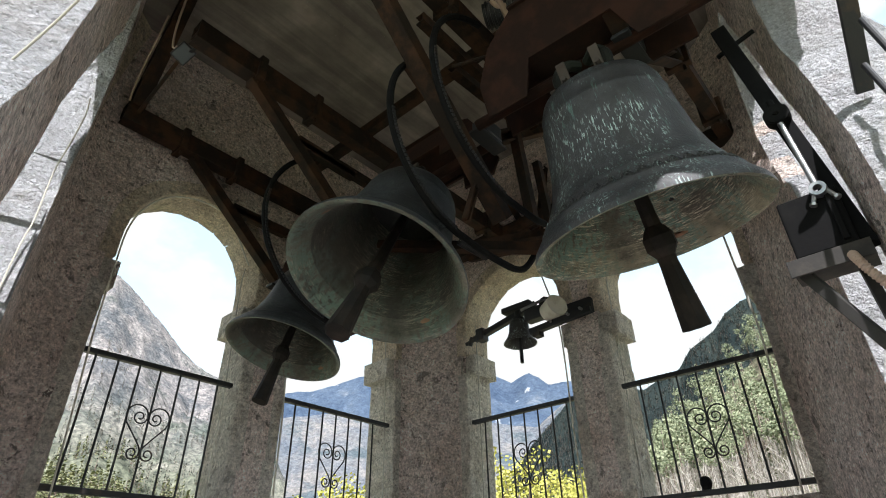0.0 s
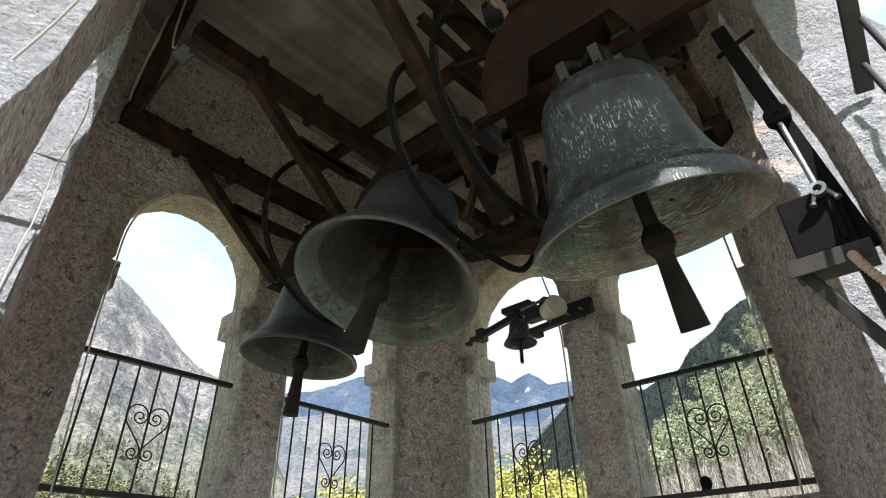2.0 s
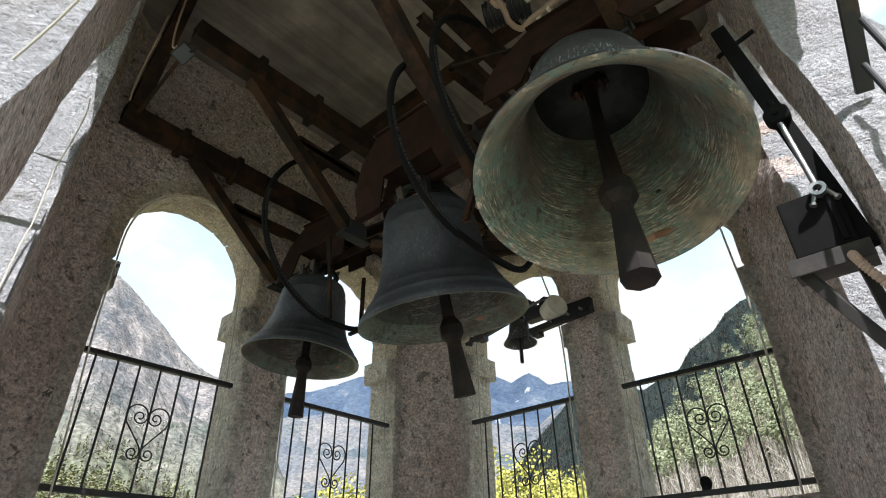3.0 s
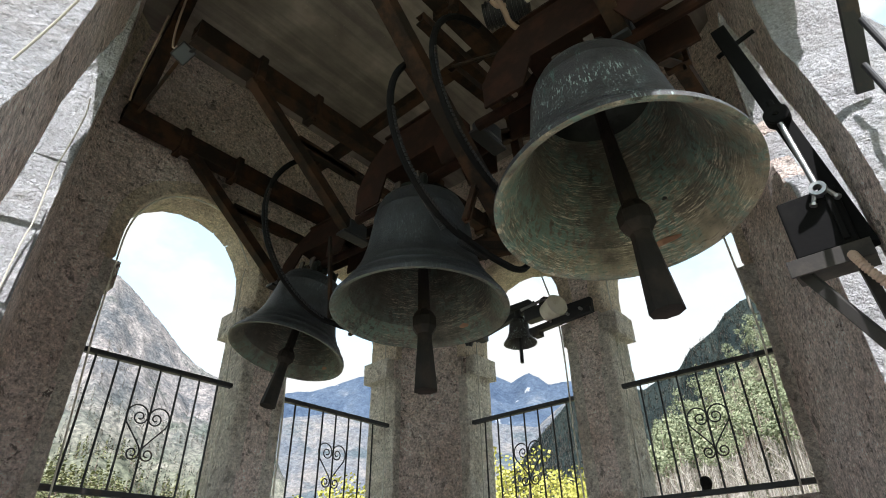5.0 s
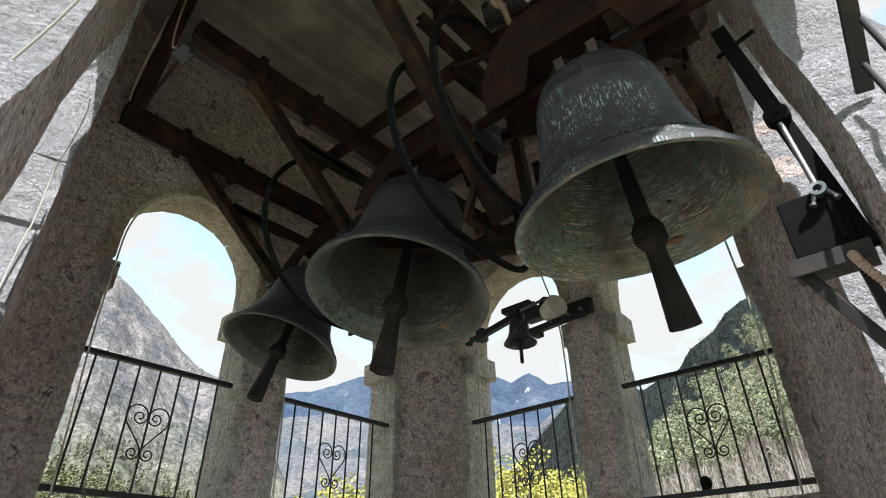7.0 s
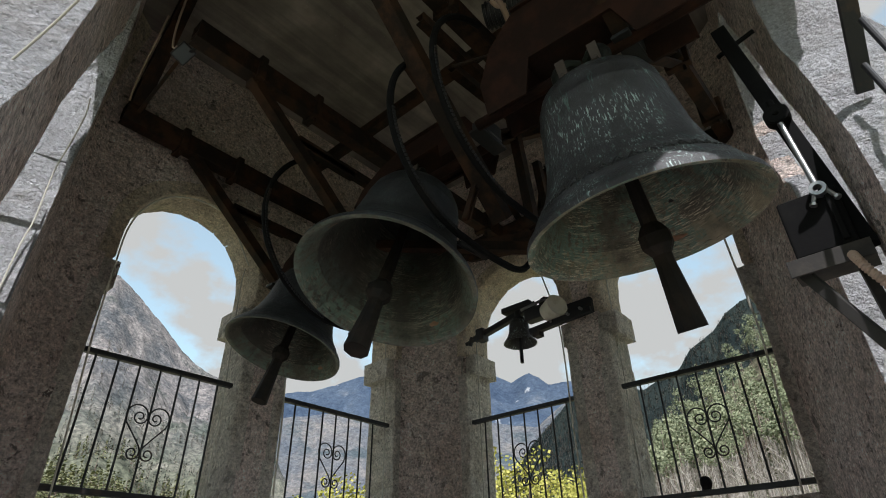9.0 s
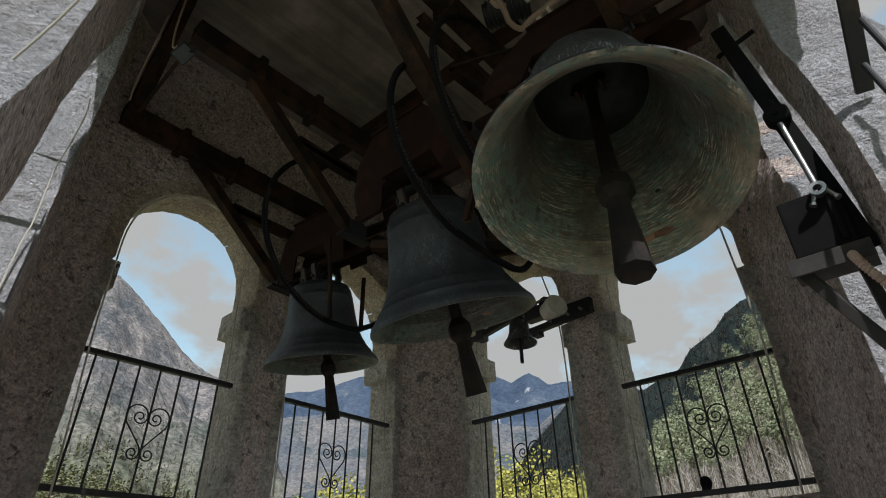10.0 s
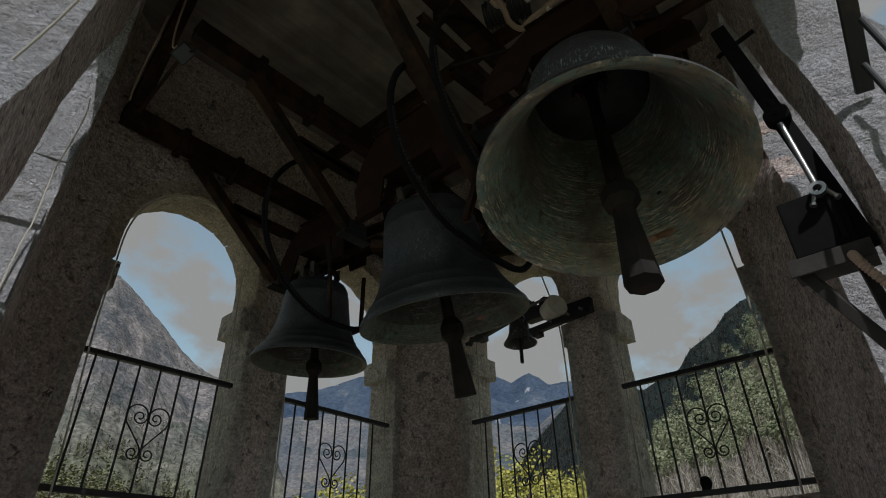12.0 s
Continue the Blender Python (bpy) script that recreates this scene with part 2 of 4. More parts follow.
def smooth_path(ctrl, n=8):
    """A Catmull-Rom curve through the points."""
    P = [Vector(c) for c in ctrl]
    P = [2 * P[0] - P[1]] + P + [2 * P[-1] - P[-2]]
    out = []
    for i in range(1, len(P) - 2):
        for k in range(n):
            t = k / n
            out.append(0.5 * (2 * P[i] + (P[i + 1] - P[i - 1]) * t + (2 * P[i - 1] - 5 * P[i] + 4 * P[i + 1] - P[i + 2]) * t * t + (3 * P[i] - P[i - 1] - 3 * P[i + 1] + P[i + 2]) * t ** 3))
    out.append(P[-2])
    return out


def roughen(bm, amount, scale, step):
    """Cut long edges down to about step and push the points about by a noise of the place."""
    for _ in range(7):
        es = [e for e in bm.edges if e.calc_length() > step * 1.5]
        if not es:
            break
        bmesh.ops.subdivide_edges(bm, edges=es, cuts=1, use_grid_fill=True)
    bm.verts.ensure_lookup_table()
    for v in bm.verts:
        n = noise.noise_vector(v.co * scale) + 0.5 * noise.noise_vector(v.co * scale * 2.7)
        v.co += n * amount


# ---- the tower: corner at the origin, one wall along -y, the other along x ----
Z_SILL, Z_IMP0, Z_IMP1, Z_TOP = 1.13, 2.345, 2.525, 4.42
STILT, THICK = 0.19, 0.30


def frame_of(origin, along):
    """Local x runs along the wall as seen from inside; y points outside."""
    a = Vector((*along, 0)).normalized()
    return Matrix(((a.x, -a.y, 0, origin[0]), (a.y, a.x, 0, origin[1]), (0, 0, 1, 0), (0, 0, 0, 1)))


def arch_loop(a, b, sill, n=16):
    c, r, s = (a + b) / 2, (b - a) / 2, Z_IMP1 + STILT
    return [(a, sill)] + [(c - r * math.cos(math.pi * i / n), s + r * math.sin(math.pi * i / n)) for i in range(n + 1)] + [(b, sill)]


def jittered(loop, step, amount):
    out = []
    for (x0, z0), (x1, z1) in zip(loop, loop[1:] + loop[:1]):
        n = max(1, round(math.hypot(x1 - x0, z1 - z0) / step))
        for k in range(n):
            x, z = x0 + (x1 - x0) * k / n, z0 + (z1 - z0) * k / n
            d = noise.noise_vector(Vector((x * 6, z * 6, len(loop)))) + 0.6 * noise.noise_vector(Vector((x * 19, z * 19, len(loop))))
            out.append((x + d.x * amount, z + d.y * amount))
    return out


def wall(name, m, length, z0, z1, holes, label, reveal=LIME):
    bm = bmesh.new()
    loops = [[(0, z0), (length, z0), (length, z1), (0, z1)]] + [jittered(h, 0.032, 0.012) for h in holes]
    edges = []
    for loop in loops:
        vs = [bm.verts.new((x, 0, z)) for x, z in loop]
        edges += [bm.edges.new((a, b)) for a, b in zip(vs, vs[1:] + vs[:1])]
    bmesh.ops.triangle_fill(bm, use_beauty=True, edges=edges)
    front, ring = list(bm.faces), list(edges)
    back = {v: bm.verts.new((v.co.x, THICK, v.co.z)) for v in list(bm.verts)}
    for f in front:
        bm.faces.new([back[v] for v in reversed(f.verts)])
    # reveals, cut into rows and hewn uneven
    rows = 9
    inner = {}
    for v in list(back):
        line = [v]
        for r in range(1, rows):
            p = Vector((v.co.x, THICK * r / rows, v.co.z))
            n = noise.noise_vector(Vector((p.x, p.y, p.z)) * 15.0) + 0.8 * noise.noise_vector(Vector((p.x, p.y, p.z)) * 37.0)
            inside = 0.01 < v.co.x < length - 0.01
            line.append(bm.verts.new(p + n * (0.010 if inside else 0.0)))
        inner[v] = line + [back[v]]
    for e in ring:
        a, b = e.verts
        for r in range(rows):
            bm.faces.new((inner[a][r], inner[b][r], inner[b][r + 1], inner[a][r + 1])).material_index = 1
    bm.transform(m)
    ob = part(name, bm, PLASTER)
    ob.data.materials.append(reveal)
    return tagged(ob, label, "wall", kind="structure")


M_WEST = frame_of((0, -3.07), (0, 1))
M_NORTH = frame_of((0, 0), (1, 0))
M_SOUTH = frame_of((4.2, -4.039), (-1, 0.22))
M_EAST = frame_of((3.136, 0), (0.22, -1))
W_OPEN = [(0.310, 1.280), (1.625, 2.710)]
N_OPEN = [(0.515, 1.500), (1.845, 2.835)]
G = 0.06


def grown(a, b):
    return arch_loop(a - G, b + G, Z_SILL)


def south(pts):
    return [((4.2 - x) * 1.024, z) for x, z in pts]


WALL_LABEL = "rough grey plastered stone belfry wall with arched openings"
wall_west = wall("wall_west", M_WEST, 3.07, -16.3, Z_TOP, [grown(*o) for o in W_OPEN], WALL_LABEL, PALE)
wall_north = wall("wall_north", M_NORTH, 3.136, -16.3, Z_TOP, [grown(*o) for o in N_OPEN], WALL_LABEL, PALE)
wall_south = wall("wall_south", M_SOUTH, 4.30, -16.3, Z_TOP, [
    south([(2.05, Z_SILL), (2.0, 1.5), (1.91, 1.70), (1.82, 1.99), (1.54, 2.44), (1.20, 2.92), (0.92, 3.30), (0.79, 3.72), (0.62, 3.98), (0.40, 4.0), (0.31, 3.5), (0.36, 3.05), (0.69, 2.42), (0.76, 1.9), (0.80, Z_SILL)]),
    # near opening: its unseen part is made up, cut large to let in light
    south([(3.92, 0.12), (3.92, 4.1), (2.1, 4.1), (1.88, 2.9), (1.95, 2.40), (2.10, 2.05), (2.17, 1.85), (2.30, 1.63), (2.44, 1.43), (2.45, 0.12)])], WALL_LABEL)
wall_east = wall("wall_east", M_EAST, 4.14, -16.3, Z_TOP, [
    [(0.92, Z_SILL), (0.91, 1.95), (0.72, 2.5), (0.45, 2.8), (0.3, 3.2), (0.35, 3.6), (0.5, 4.0), (0.75, 3.91), (1.11, 3.18), (1.32, 2.69), (1.57, 2.18), (1.69, 1.78), (1.71, Z_SILL)],
    # near opening: unseen part made up, stepped top shapes sun on the bell
    [(2.0, 0.12), (1.98, 1.66), (1.95, 1.85), (1.82, 2.24), (1.63, 2.64), (1.61, 2.95), (1.66, 3.1), (1.80, 3.25), (2.1, 2.95), (2.95, 2.95), (3.12, 3.5), (3.85, 3.5), (3.85, 0.12)]], WALL_LABEL)

# the corners are filled to flat faces
for loop in ([(-0.05, -0.33), (-0.05, 0.05), (0.47, 0.05)], [(-0.05, -2.98), (-0.05, -3.30), (0.22, -3.30)]):
    bm = bmesh.new()
    lo = [bm.verts.new((x, y, -16.3)) for x, y in loop]
    hi = [bm.verts.new((x, y, Z_TOP - 0.01)) for x, y in loop]
    bm.faces.new(lo), bm.faces.new(hi)
    for i in range(3):
        bm.faces.new((lo[i], lo[(i + 1) % 3], hi[(i + 1) % 3], hi[i]))
    tagged(part("wall_corner", bm, PLASTER), "plastered corner pier of the belfry", "wall", kind="structure")



bm = bmesh.new()
rings = []
for z, reach in ((-0.2, 0.88), (1.93, 0.87), (2.48, 0.69), (3.03, 0.33), (3.9, 0.25), (Z_TOP - 0.01, 0.25)):
    ex, ey = 3.136 + 0.215 * reach, -0.977 * reach
    rings.append([bm.verts.new((x, y, z)) for x, y in ((2.90, 0.05), (2.90, -0.004), (ex - 0.004, ey), (ex + 0.1, ey + 0.02), (3.25, 0.05))])
for a, b in zip(rings, rings[1:]):
    for i in range(1, 3):
        bm.faces.new((a[i], a[(i + 1) % 5], b[(i + 1) % 5], b[i]))
roughen(bm, 0.009, 9.0, 0.07)
tagged(part("wall_corner", bm, PLASTER), "pitted plastered corner pier of the belfry", "wall", kind="structure")


def slab(name, mat, z0, z1, grow, label, cat):
    bm = bmesh.new()
    loop = [(-grow, grow), (3.136 + grow, grow), (4.03 + grow * 1.3, -4.02 - grow), (-grow, -3.13 - grow * 1.1)]
    lo = [bm.verts.new((x, y, z0)) for x, y in loop]
    hi = [bm.verts.new((x, y, z1)) for x, y in loop]
    bm.faces.new(lo), bm.faces.new(hi)
    for i in range(4):
        bm.faces.new((lo[i], lo[(i + 1) % 4], hi[(i + 1) % 4], hi[i]))
    tagged(part(name, bm, mat), label, cat, kind="structure")


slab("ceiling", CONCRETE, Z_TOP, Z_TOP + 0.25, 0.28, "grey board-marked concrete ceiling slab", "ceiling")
slab("floor", FLOOR, -0.2, 0.0, 0.02, "pale worn concrete belfry floor", "floor")


# ---- railings ----
Z_RAIL1, Z_RAIL0, STEP = 1.93, 1.205, 0.1254


def railing(m, centre, half):
    root = new("railing")
    root.matrix_world = m @ pose(centre, 0.03, 0)
    tagged(root, "dark wrought-iron railing with a scrolled heart", "railing", "belfry railings")
    for z, h, n in ((Z_RAIL1, 0.03, "top_rail"), (Z_RAIL0, 0.03, "bottom_rail")):
        bm = bmesh.new()
        box(bm, (-half, -0.02, z - h / 2), (half, 0.02, z + h / 2), None, 0.004)
        part(n, bm, IRON, root)
    for i in range(-3, 4):
        bm = bmesh.new()
        rod(bm, (i * STEP, 0, Z_RAIL0), (i * STEP, 0, Z_RAIL1), 0.0065, 8)
        part("baluster", bm, IRON, root)
    for s in (-1, 1):
        bm = bmesh.new()
        # inner volute, round lobe, straight leg down to the middle bar, lower volute
        pts = []
        for k in range(26):
            a = math.pi * (1 + 2.7 * (1 - k / 25))
            r = 0.010 + 0.033 * k / 25
            pts.append((0.046 + r * math.cos(a), -0.300 + r * math.sin(a)))
        for k in range(1, 15):
            a = math.pi * (1 - k / 14)
            pts.append((0.0635 + 0.0605 * math.cos(a), -0.294 + 0.060 * math.sin(a)))
        pts += [(0.122, -0.318), (0.113, -0.342), (0.062, -0.402), (0.014, -0.462), (0.005, -0.482)]
        for k in range(24):
            a = math.pi * (1 + 2.7 * k / 23)
            r = 0.038 - 0.027 * k / 23
            pts.append((0.043 + r * math.cos(a), -0.502 + r * math.sin(a)))
        pts = [Vector((s * x, 0.012, Z_RAIL1 + z)) for x, z in pts]
        tube(bm, pts, 0.0046, 6)
        part("scroll", bm, IRON, root)
    return root


railing(M_WEST, 3.07 - 2.3077, 0.475)
railing(M_WEST, 3.07 - 0.9401, 0.545)
railing(M_NORTH, 1.0356, 0.50)
railing(M_NORTH, 2.3644, 0.50)

# near railing seen in the side opening: flat rail with two stays
root = new("railing")
tagged(root, "dark iron rail with two round stays", "railing")
bm = bmesh.new()
bar(bm, (3.70, -2.10, 2.25), (3.64, -1.84, 2.04), 0.05, 0.02, 0, 0.003)
part("flat_bar", bm, IRON, root)
for a, b in (((3.693, -2.078, 2.108), (3.72, -2.2, 1.6)), ((3.662, -1.936, 2.063), (3.70, -2.1, 1.5))):
    bm = bmesh.new()
    rod(bm, a, b, 0.009, 10)
    part("stay", bm, IRON, root)


# ---- bells ----
OUTER = [(1.0, 0.0), (1.0, 0.03), (0.985, 0.07), (0.945, 0.12), (0.885, 0.20), (0.885, 0.215), (0.86, 0.235), (0.79, 0.34), (0.78, 0.37), (0.765, 0.38), (0.70, 0.54), (0.645, 0.74), (0.61, 0.98), (0.585, 1.18), (0.585, 1.21), (0.572, 1.22), (0.56, 1.33), (0.515, 1.43), (0.42, 1.48), (0.22, 1.51), (0, 1.52)]
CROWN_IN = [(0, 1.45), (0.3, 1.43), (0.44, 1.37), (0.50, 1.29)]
INNER = [(0, 1.45), (0.3, 1.43), (0.44, 1.37), (0.50, 1.29), (0.54, 1.15), (0.575, 0.95), (0.605, 0.74), (0.65, 0.54), (0.725, 0.36), (0.81, 0.21), (0.885, 0.10), (0.92, 0.04)]
RIM = [(0.92, 0.04), (0.945, 0.012), (0.975, 0.0), (1.0, 0.0)]


def bell(m, R, k, ball, tip, label, ornament=False):
    inside, shell, edge = (BRONZE_IN, BRONZE, BRONZE_LIP) if ornament else (BRONZE_IN_DIM, BRONZE_BLUE, BRONZE_LIP_DIM)
    root = new("bell")
    root.matrix_world = m
    tagged(root, label, "bell", "swinging bells")
    at = lambda prof: [(r * R, (z - k) * R) for r, z in prof]
    bm = bmesh.new()
    lathe(bm, at(OUTER[::-1]), 96)
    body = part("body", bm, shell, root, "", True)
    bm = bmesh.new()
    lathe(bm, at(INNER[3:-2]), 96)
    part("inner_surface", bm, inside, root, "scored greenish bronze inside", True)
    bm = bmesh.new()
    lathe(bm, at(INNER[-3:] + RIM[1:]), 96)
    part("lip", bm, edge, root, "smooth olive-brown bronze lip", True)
    # deep shade up inside the crown is put into its colour
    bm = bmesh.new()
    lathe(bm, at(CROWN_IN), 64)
    part("inner_crown", bm, BRONZE_DARK, root, "bronze crown inside, coloured dark for the shade in it", True)
    if ornament:
        # garland of small scrolls round the waist of the bell
        n = 46
        for i in range(n):
            bm = bmesh.new()
            pts = []
            for j in range(9):
                u = j / 8
                a = (i + 0.1 + 0.8 * u) / n * 2 * math.pi
                z = 0.24 + 0.055 * math.sin(math.pi * u)
                r = float(np.interp(z, [0.235, 0.34], [0.862, 0.792])) + 0.004
                pts.append((r * R * math.cos(a), r * R * math.sin(a), (z - k) * R))
            tube(bm, pts, 0.006 * R, 5)
            a = (i + 0.5) / n * 2 * math.pi
            bmesh.ops.create_icosphere(bm, subdivisions=1, radius=0.014 * R, matrix=pose(0.846 * R * math.cos(a), 0.846 * R * math.sin(a), (0.262 - k) * R))
            part("garland", bm, BRONZE, body)
    # crown loops
    zc = (1.50 - k) * R
    for i in range(4):
        a = math.pi / 4 + i * math.pi / 2
        c, s = math.cos(a), math.sin(a)
        bm = bmesh.new()
        tube(bm, smooth_path([(0.30 * R * c, 0.30 * R * s, zc), (0.33 * R * c, 0.33 * R * s, zc + 0.16 * R), (0.2 * R * c, 0.2 * R * s, zc + 0.30 * R), (0.06 * R * c, 0.06 * R * s, zc + 0.30 * R)], 5), 0.055 * R, 8)
        part("crown_loop", bm, BRONZE_DARK, root)
    # welded steel yoke: two cheek plates, web, straps and axle
    w = 0.98 * R
    for s in (-1, 1):
        bm = bmesh.new()
        prof = [(-w, -0.07), (-0.55 * R, -0.07), (-0.42 * R, 0.10), (0.42 * R, 0.10), (0.55 * R, -0.07), (w, -0.07), (w, 0.10), (0.78 * R, 0.36 * R + 0.1), (0.45 * R, 0.62 * R + 0.1), (-0.45 * R, 0.62 * R + 0.1), (-0.78 * R, 0.36 * R + 0.1), (-w, 0.10)]
        f = [bm.verts.new((x, s * 0.26 * R, z)) for x, z in prof]
        g = [bm.verts.new((x, s * 0.26 * R + 0.012, z)) for x, z in prof]
        bm.faces.new(f), bm.faces.new(g[::-1])
        for i in range(len(f)):
            j = (i + 1) % len(f)
            bm.faces.new((f[i], g[i], g[j], f[j]))
        part("yoke_plate", bm, RUST_RED, root, "rust-brown welded steel plate")
    bm = bmesh.new()
    box(bm, (-0.45 * R, -0.30 * R, 0.62 * R + 0.1), (0.45 * R, 0.30 * R, 0.62 * R + 0.112))
    part("yoke_web", bm, RUST_RED, root)
    bm = bmesh.new()
    box(bm, (-0.5 * R, -0.24 * R, 0.12), (0.5 * R, 0.24 * R, 0.135))
    part("yoke_web", bm, RUST_RED, root)
    for x in (-0.16 * R, 0.16 * R):
        for y in (-0.34 * R, 0.34 * R):
            bm = bmesh.new()
            bar(bm, (x, y * 0.75, zc + 0.01), (x, y * 0.85, zc + 0.12), 0.04, 0.014)
            rod(bm, (x, y * 0.78, zc + 0.03), (x, y * 1.0, zc + 0.035), 0.011, 6)
            part("strap", bm, STRAP, root, "worn brown clamping strap")
    bm = bmesh.new()
    rod(bm, (-w - 0.11, 0, 0), (w + 0.11, 0, 0), 0.028, 12)
    part("axle", bm, RUST_RED, root)
    # staple that holds the clapper, inside the crown
    for sx in (-1, 1):
        bm = bmesh.new()
        box(bm, (sx * 0.11 * R - 0.008, -0.07 * R, (1.30 - k) * R), (sx * 0.11 * R + 0.008, 0.07 * R, (1.45 - k) * R), None, 0.003)
        part("clapper_staple", bm, RUST, root)
    bm = bmesh.new()
    rod(bm, (-0.17 * R, 0, (1.37 - k) * R), (0.17 * R, 0, (1.37 - k) * R), 0.035 * R, 8)
    part("clapper_pin", bm, RUST, root)
    # where the clapper strikes: worn bright spots inside the lip, and a dark plug higher up
    def spot(name, angle, prof, w, h, mat, label):
        bm = bmesh.new()
        (r0, z0), (r1, z1) = prof
        ring = []
        for i in range(14):
            a = 2 * math.pi * i / 14
            f = 0.5 + 0.5 * h * math.sin(a) * (1 + 0.18 * math.sin(3 * a))
            az = radians(angle) + w * math.cos(a) * (1 + 0.15 * math.cos(2 * a + 1))
            rr, zz = r0 + (r1 - r0) * f - 0.006, z0 + (z1 - z0) * f
            ring.append(bm.verts.new((rr * R * math.cos(az), rr * R * math.sin(az), (zz - k) * R)))
        bm.faces.new(ring)
        bmesh.ops.solidify(bm, geom=bm.faces[:], thickness=0.0015)
        part(name, bm, mat, root, label)
    for angle in (86 if ornament else 93, 270):
        spot("strike_mark", angle, ((0.81, 0.21), (0.885, 0.10)), 0.16 if ornament else 0.075, 0.42, COPPER, "worn copper-coloured strike mark")
    if ornament:
        spot("plug", 73.8, ((0.65, 0.54), (0.725, 0.36)), 0.035, 0.16, IRON, "dark round plug")
    # clapper: shank, ball and long faceted flight
    bm = bmesh.new()
    lathe(bm, [(0, 0.03 * R), (0.07 * R, 0.02 * R), (0.05 * R, -0.3 * R), (0.075 * R, -ball + 0.16 * R), (0.10 * R, -ball + 0.13 * R), (0.14 * R, -ball + 0.06 * R), (0.14 * R, -ball - 0.05 * R), (0.085 * R, -ball - 0.13 * R), (0.085 * R, -ball - 0.2 * R), (0.13 * R, -tip), (0, -tip)], 8)
    bm.transform(pose(0, 0, 0, 0, 0, 22.5))
    top = -(k - 1.38) * R
    c = part("clapper", bm, FORGED, root, "dark forged iron clapper with tapered flight")
    c.location = (0, 0, top)
    return root, c, top


# where each axle lies, its yaw and its lean
BELLS = {}
for key, q, yaw, lean, R, k, tip, ball, label in (
        ("big", (2.8331, -1.9902, 2.6718), 5.68, -4.11, 0.456, 1.8152, 1.0056, 0.6442, "largest weathered bronze bell with white streaks and garland"),
        ("mid", (1.7297, -1.8484, 2.6885), 0.84, -0.38, 0.4352, 1.8509, 0.9791, 0.649, "middle-sized weathered bronze bell with green lip"),
        ("small", (0.5516, -1.6415, 2.7089), -0.06, 3.93, 0.3705, 1.8907, 0.858, 0.5319, "smallest dark bronze bell with green rim")):
    hung = pose(*q, 0, 0, yaw) @ pose(0, 0, 0, 0, lean)
    BELLS[key] = (hung, *bell(hung, R, k, ball, tip, label, key == "big"))


# ---- steel bell frame ----
frame_root = new("steel_framework")
tagged(frame_root, "rusty brown steel bell frame of channels and hangers", "frame")


def channel(name, a, b, w, h, up=1, label=""):
    """A channel section from a to b: web and two flanges."""
    bm = bmesh.new()
    a, b = Vector(a), Vector(b)
    d = b - a
    m = Matrix.Translation(a) @ d.to_track_quat("X", "Z").to_matrix().to_4x4()
    t, y, z = 0.009, w / 2, h / 2
    ti = t if w > 0 else -t
    prof = [(-y, -z), (y, -z), (y, -z + t), (-y + ti, -z + t), (-y + ti, z - t), (y, z - t), (y, z), (-y, z)]
    f = [bm.verts.new(m @ Vector((0, p, q))) for p, q in prof]
    g = [bm.verts.new(m @ Vector((d.length, p, q))) for p, q in prof]
    bm.faces.new(f), bm.faces.new(g[::-1])
    for i in range(8):
        bm.faces.new((f[i], g[i], g[(i + 1) % 8], f[(i + 1) % 8]))
    return part(name, bm, RUST, frame_root, label)


ZB = 3.45
BEAMS = {"a": 0.12, "b": 1.07, "c": 2.23, "d": 3.02}
for key, x in BEAMS.items():
    z = 3.47 if key == "a" else ZB
    channel("main_beam", (x, -3.02, z), (x, 0.05, z), 0.09, 0.14)
    channel("main_beam", (x, -3.02, z + 0.02), (x, 0.05, z + 0.02), -0.09, 0.10)
    yb, zb = {"a": (-1.66, 2.72), "b": (-1.78, 2.70), "c": (-1.90, 2.72), "d": (-1.92, 2.74)}[key]
    for s in (-1, 1):
        if key == "c" and s < 0:
            channel("hanger", (x, -2.99, 3.38), (x, -1.823, 2.219), 0.08, 0.075)
            continue
        channel("hanger", (x, yb + s * 0.86, z - 0.07), (x, yb + s * 0.06, zb), 0.07, 0.07)
        channel("brace", (x, yb + s * 0.52, z - 0.34), (x, yb + s * 0.05, z - 0.34), 0.05, 0.05) if s < 0 else None
    channel("tie", (x, yb - 0.5, z - 0.32), (x, yb + 0.5, z - 0.32), 0.05, 0.06)
    bm = bmesh.new()
    box(bm, (x - 0.045, yb - 0.07, zb - 0.05), (x + 0.045, yb + 0.07, zb + 0.05), None, 0.012)
    box(bm, (x - 0.04, yb - 0.11, zb - 0.065), (x + 0.04, yb + 0.11, zb - 0.047), None, 0.004)
    part("bearing_block", bm, IRON, frame_root, "dark bearing block")
    for y in (-2.62, -2.2, -1.0, -0.4):
        bm = bmesh.new()
        box(bm, (x - 0.075, y - 0.025, z - 0.09), (x + 0.075, y + 0.025, z + 0.085), None, 0.006)
        rod(bm, (x + 0.03, y, z - 0.13), (x + 0.03, y, z + 0.1), 0.010, 6)
        part("clamp", bm, RUST, frame_root)
channel("post", (0.075, -2.96, 3.44), (0.46, -2.96, 4.43), 0.09, 0.09)
channel("strut", (0.17, -2.95, 3.48), (0.67, -2.95, 3.60), 0.02, 0.02)
channel("cross_beam", (0.05, -0.12, ZB), (3.15, -0.12, ZB), 0.10, 0.12)
channel("cross_beam", (0.15, -1.55, 3.86), (2.3, -1.55, 3.86), 0.07, 0.09)
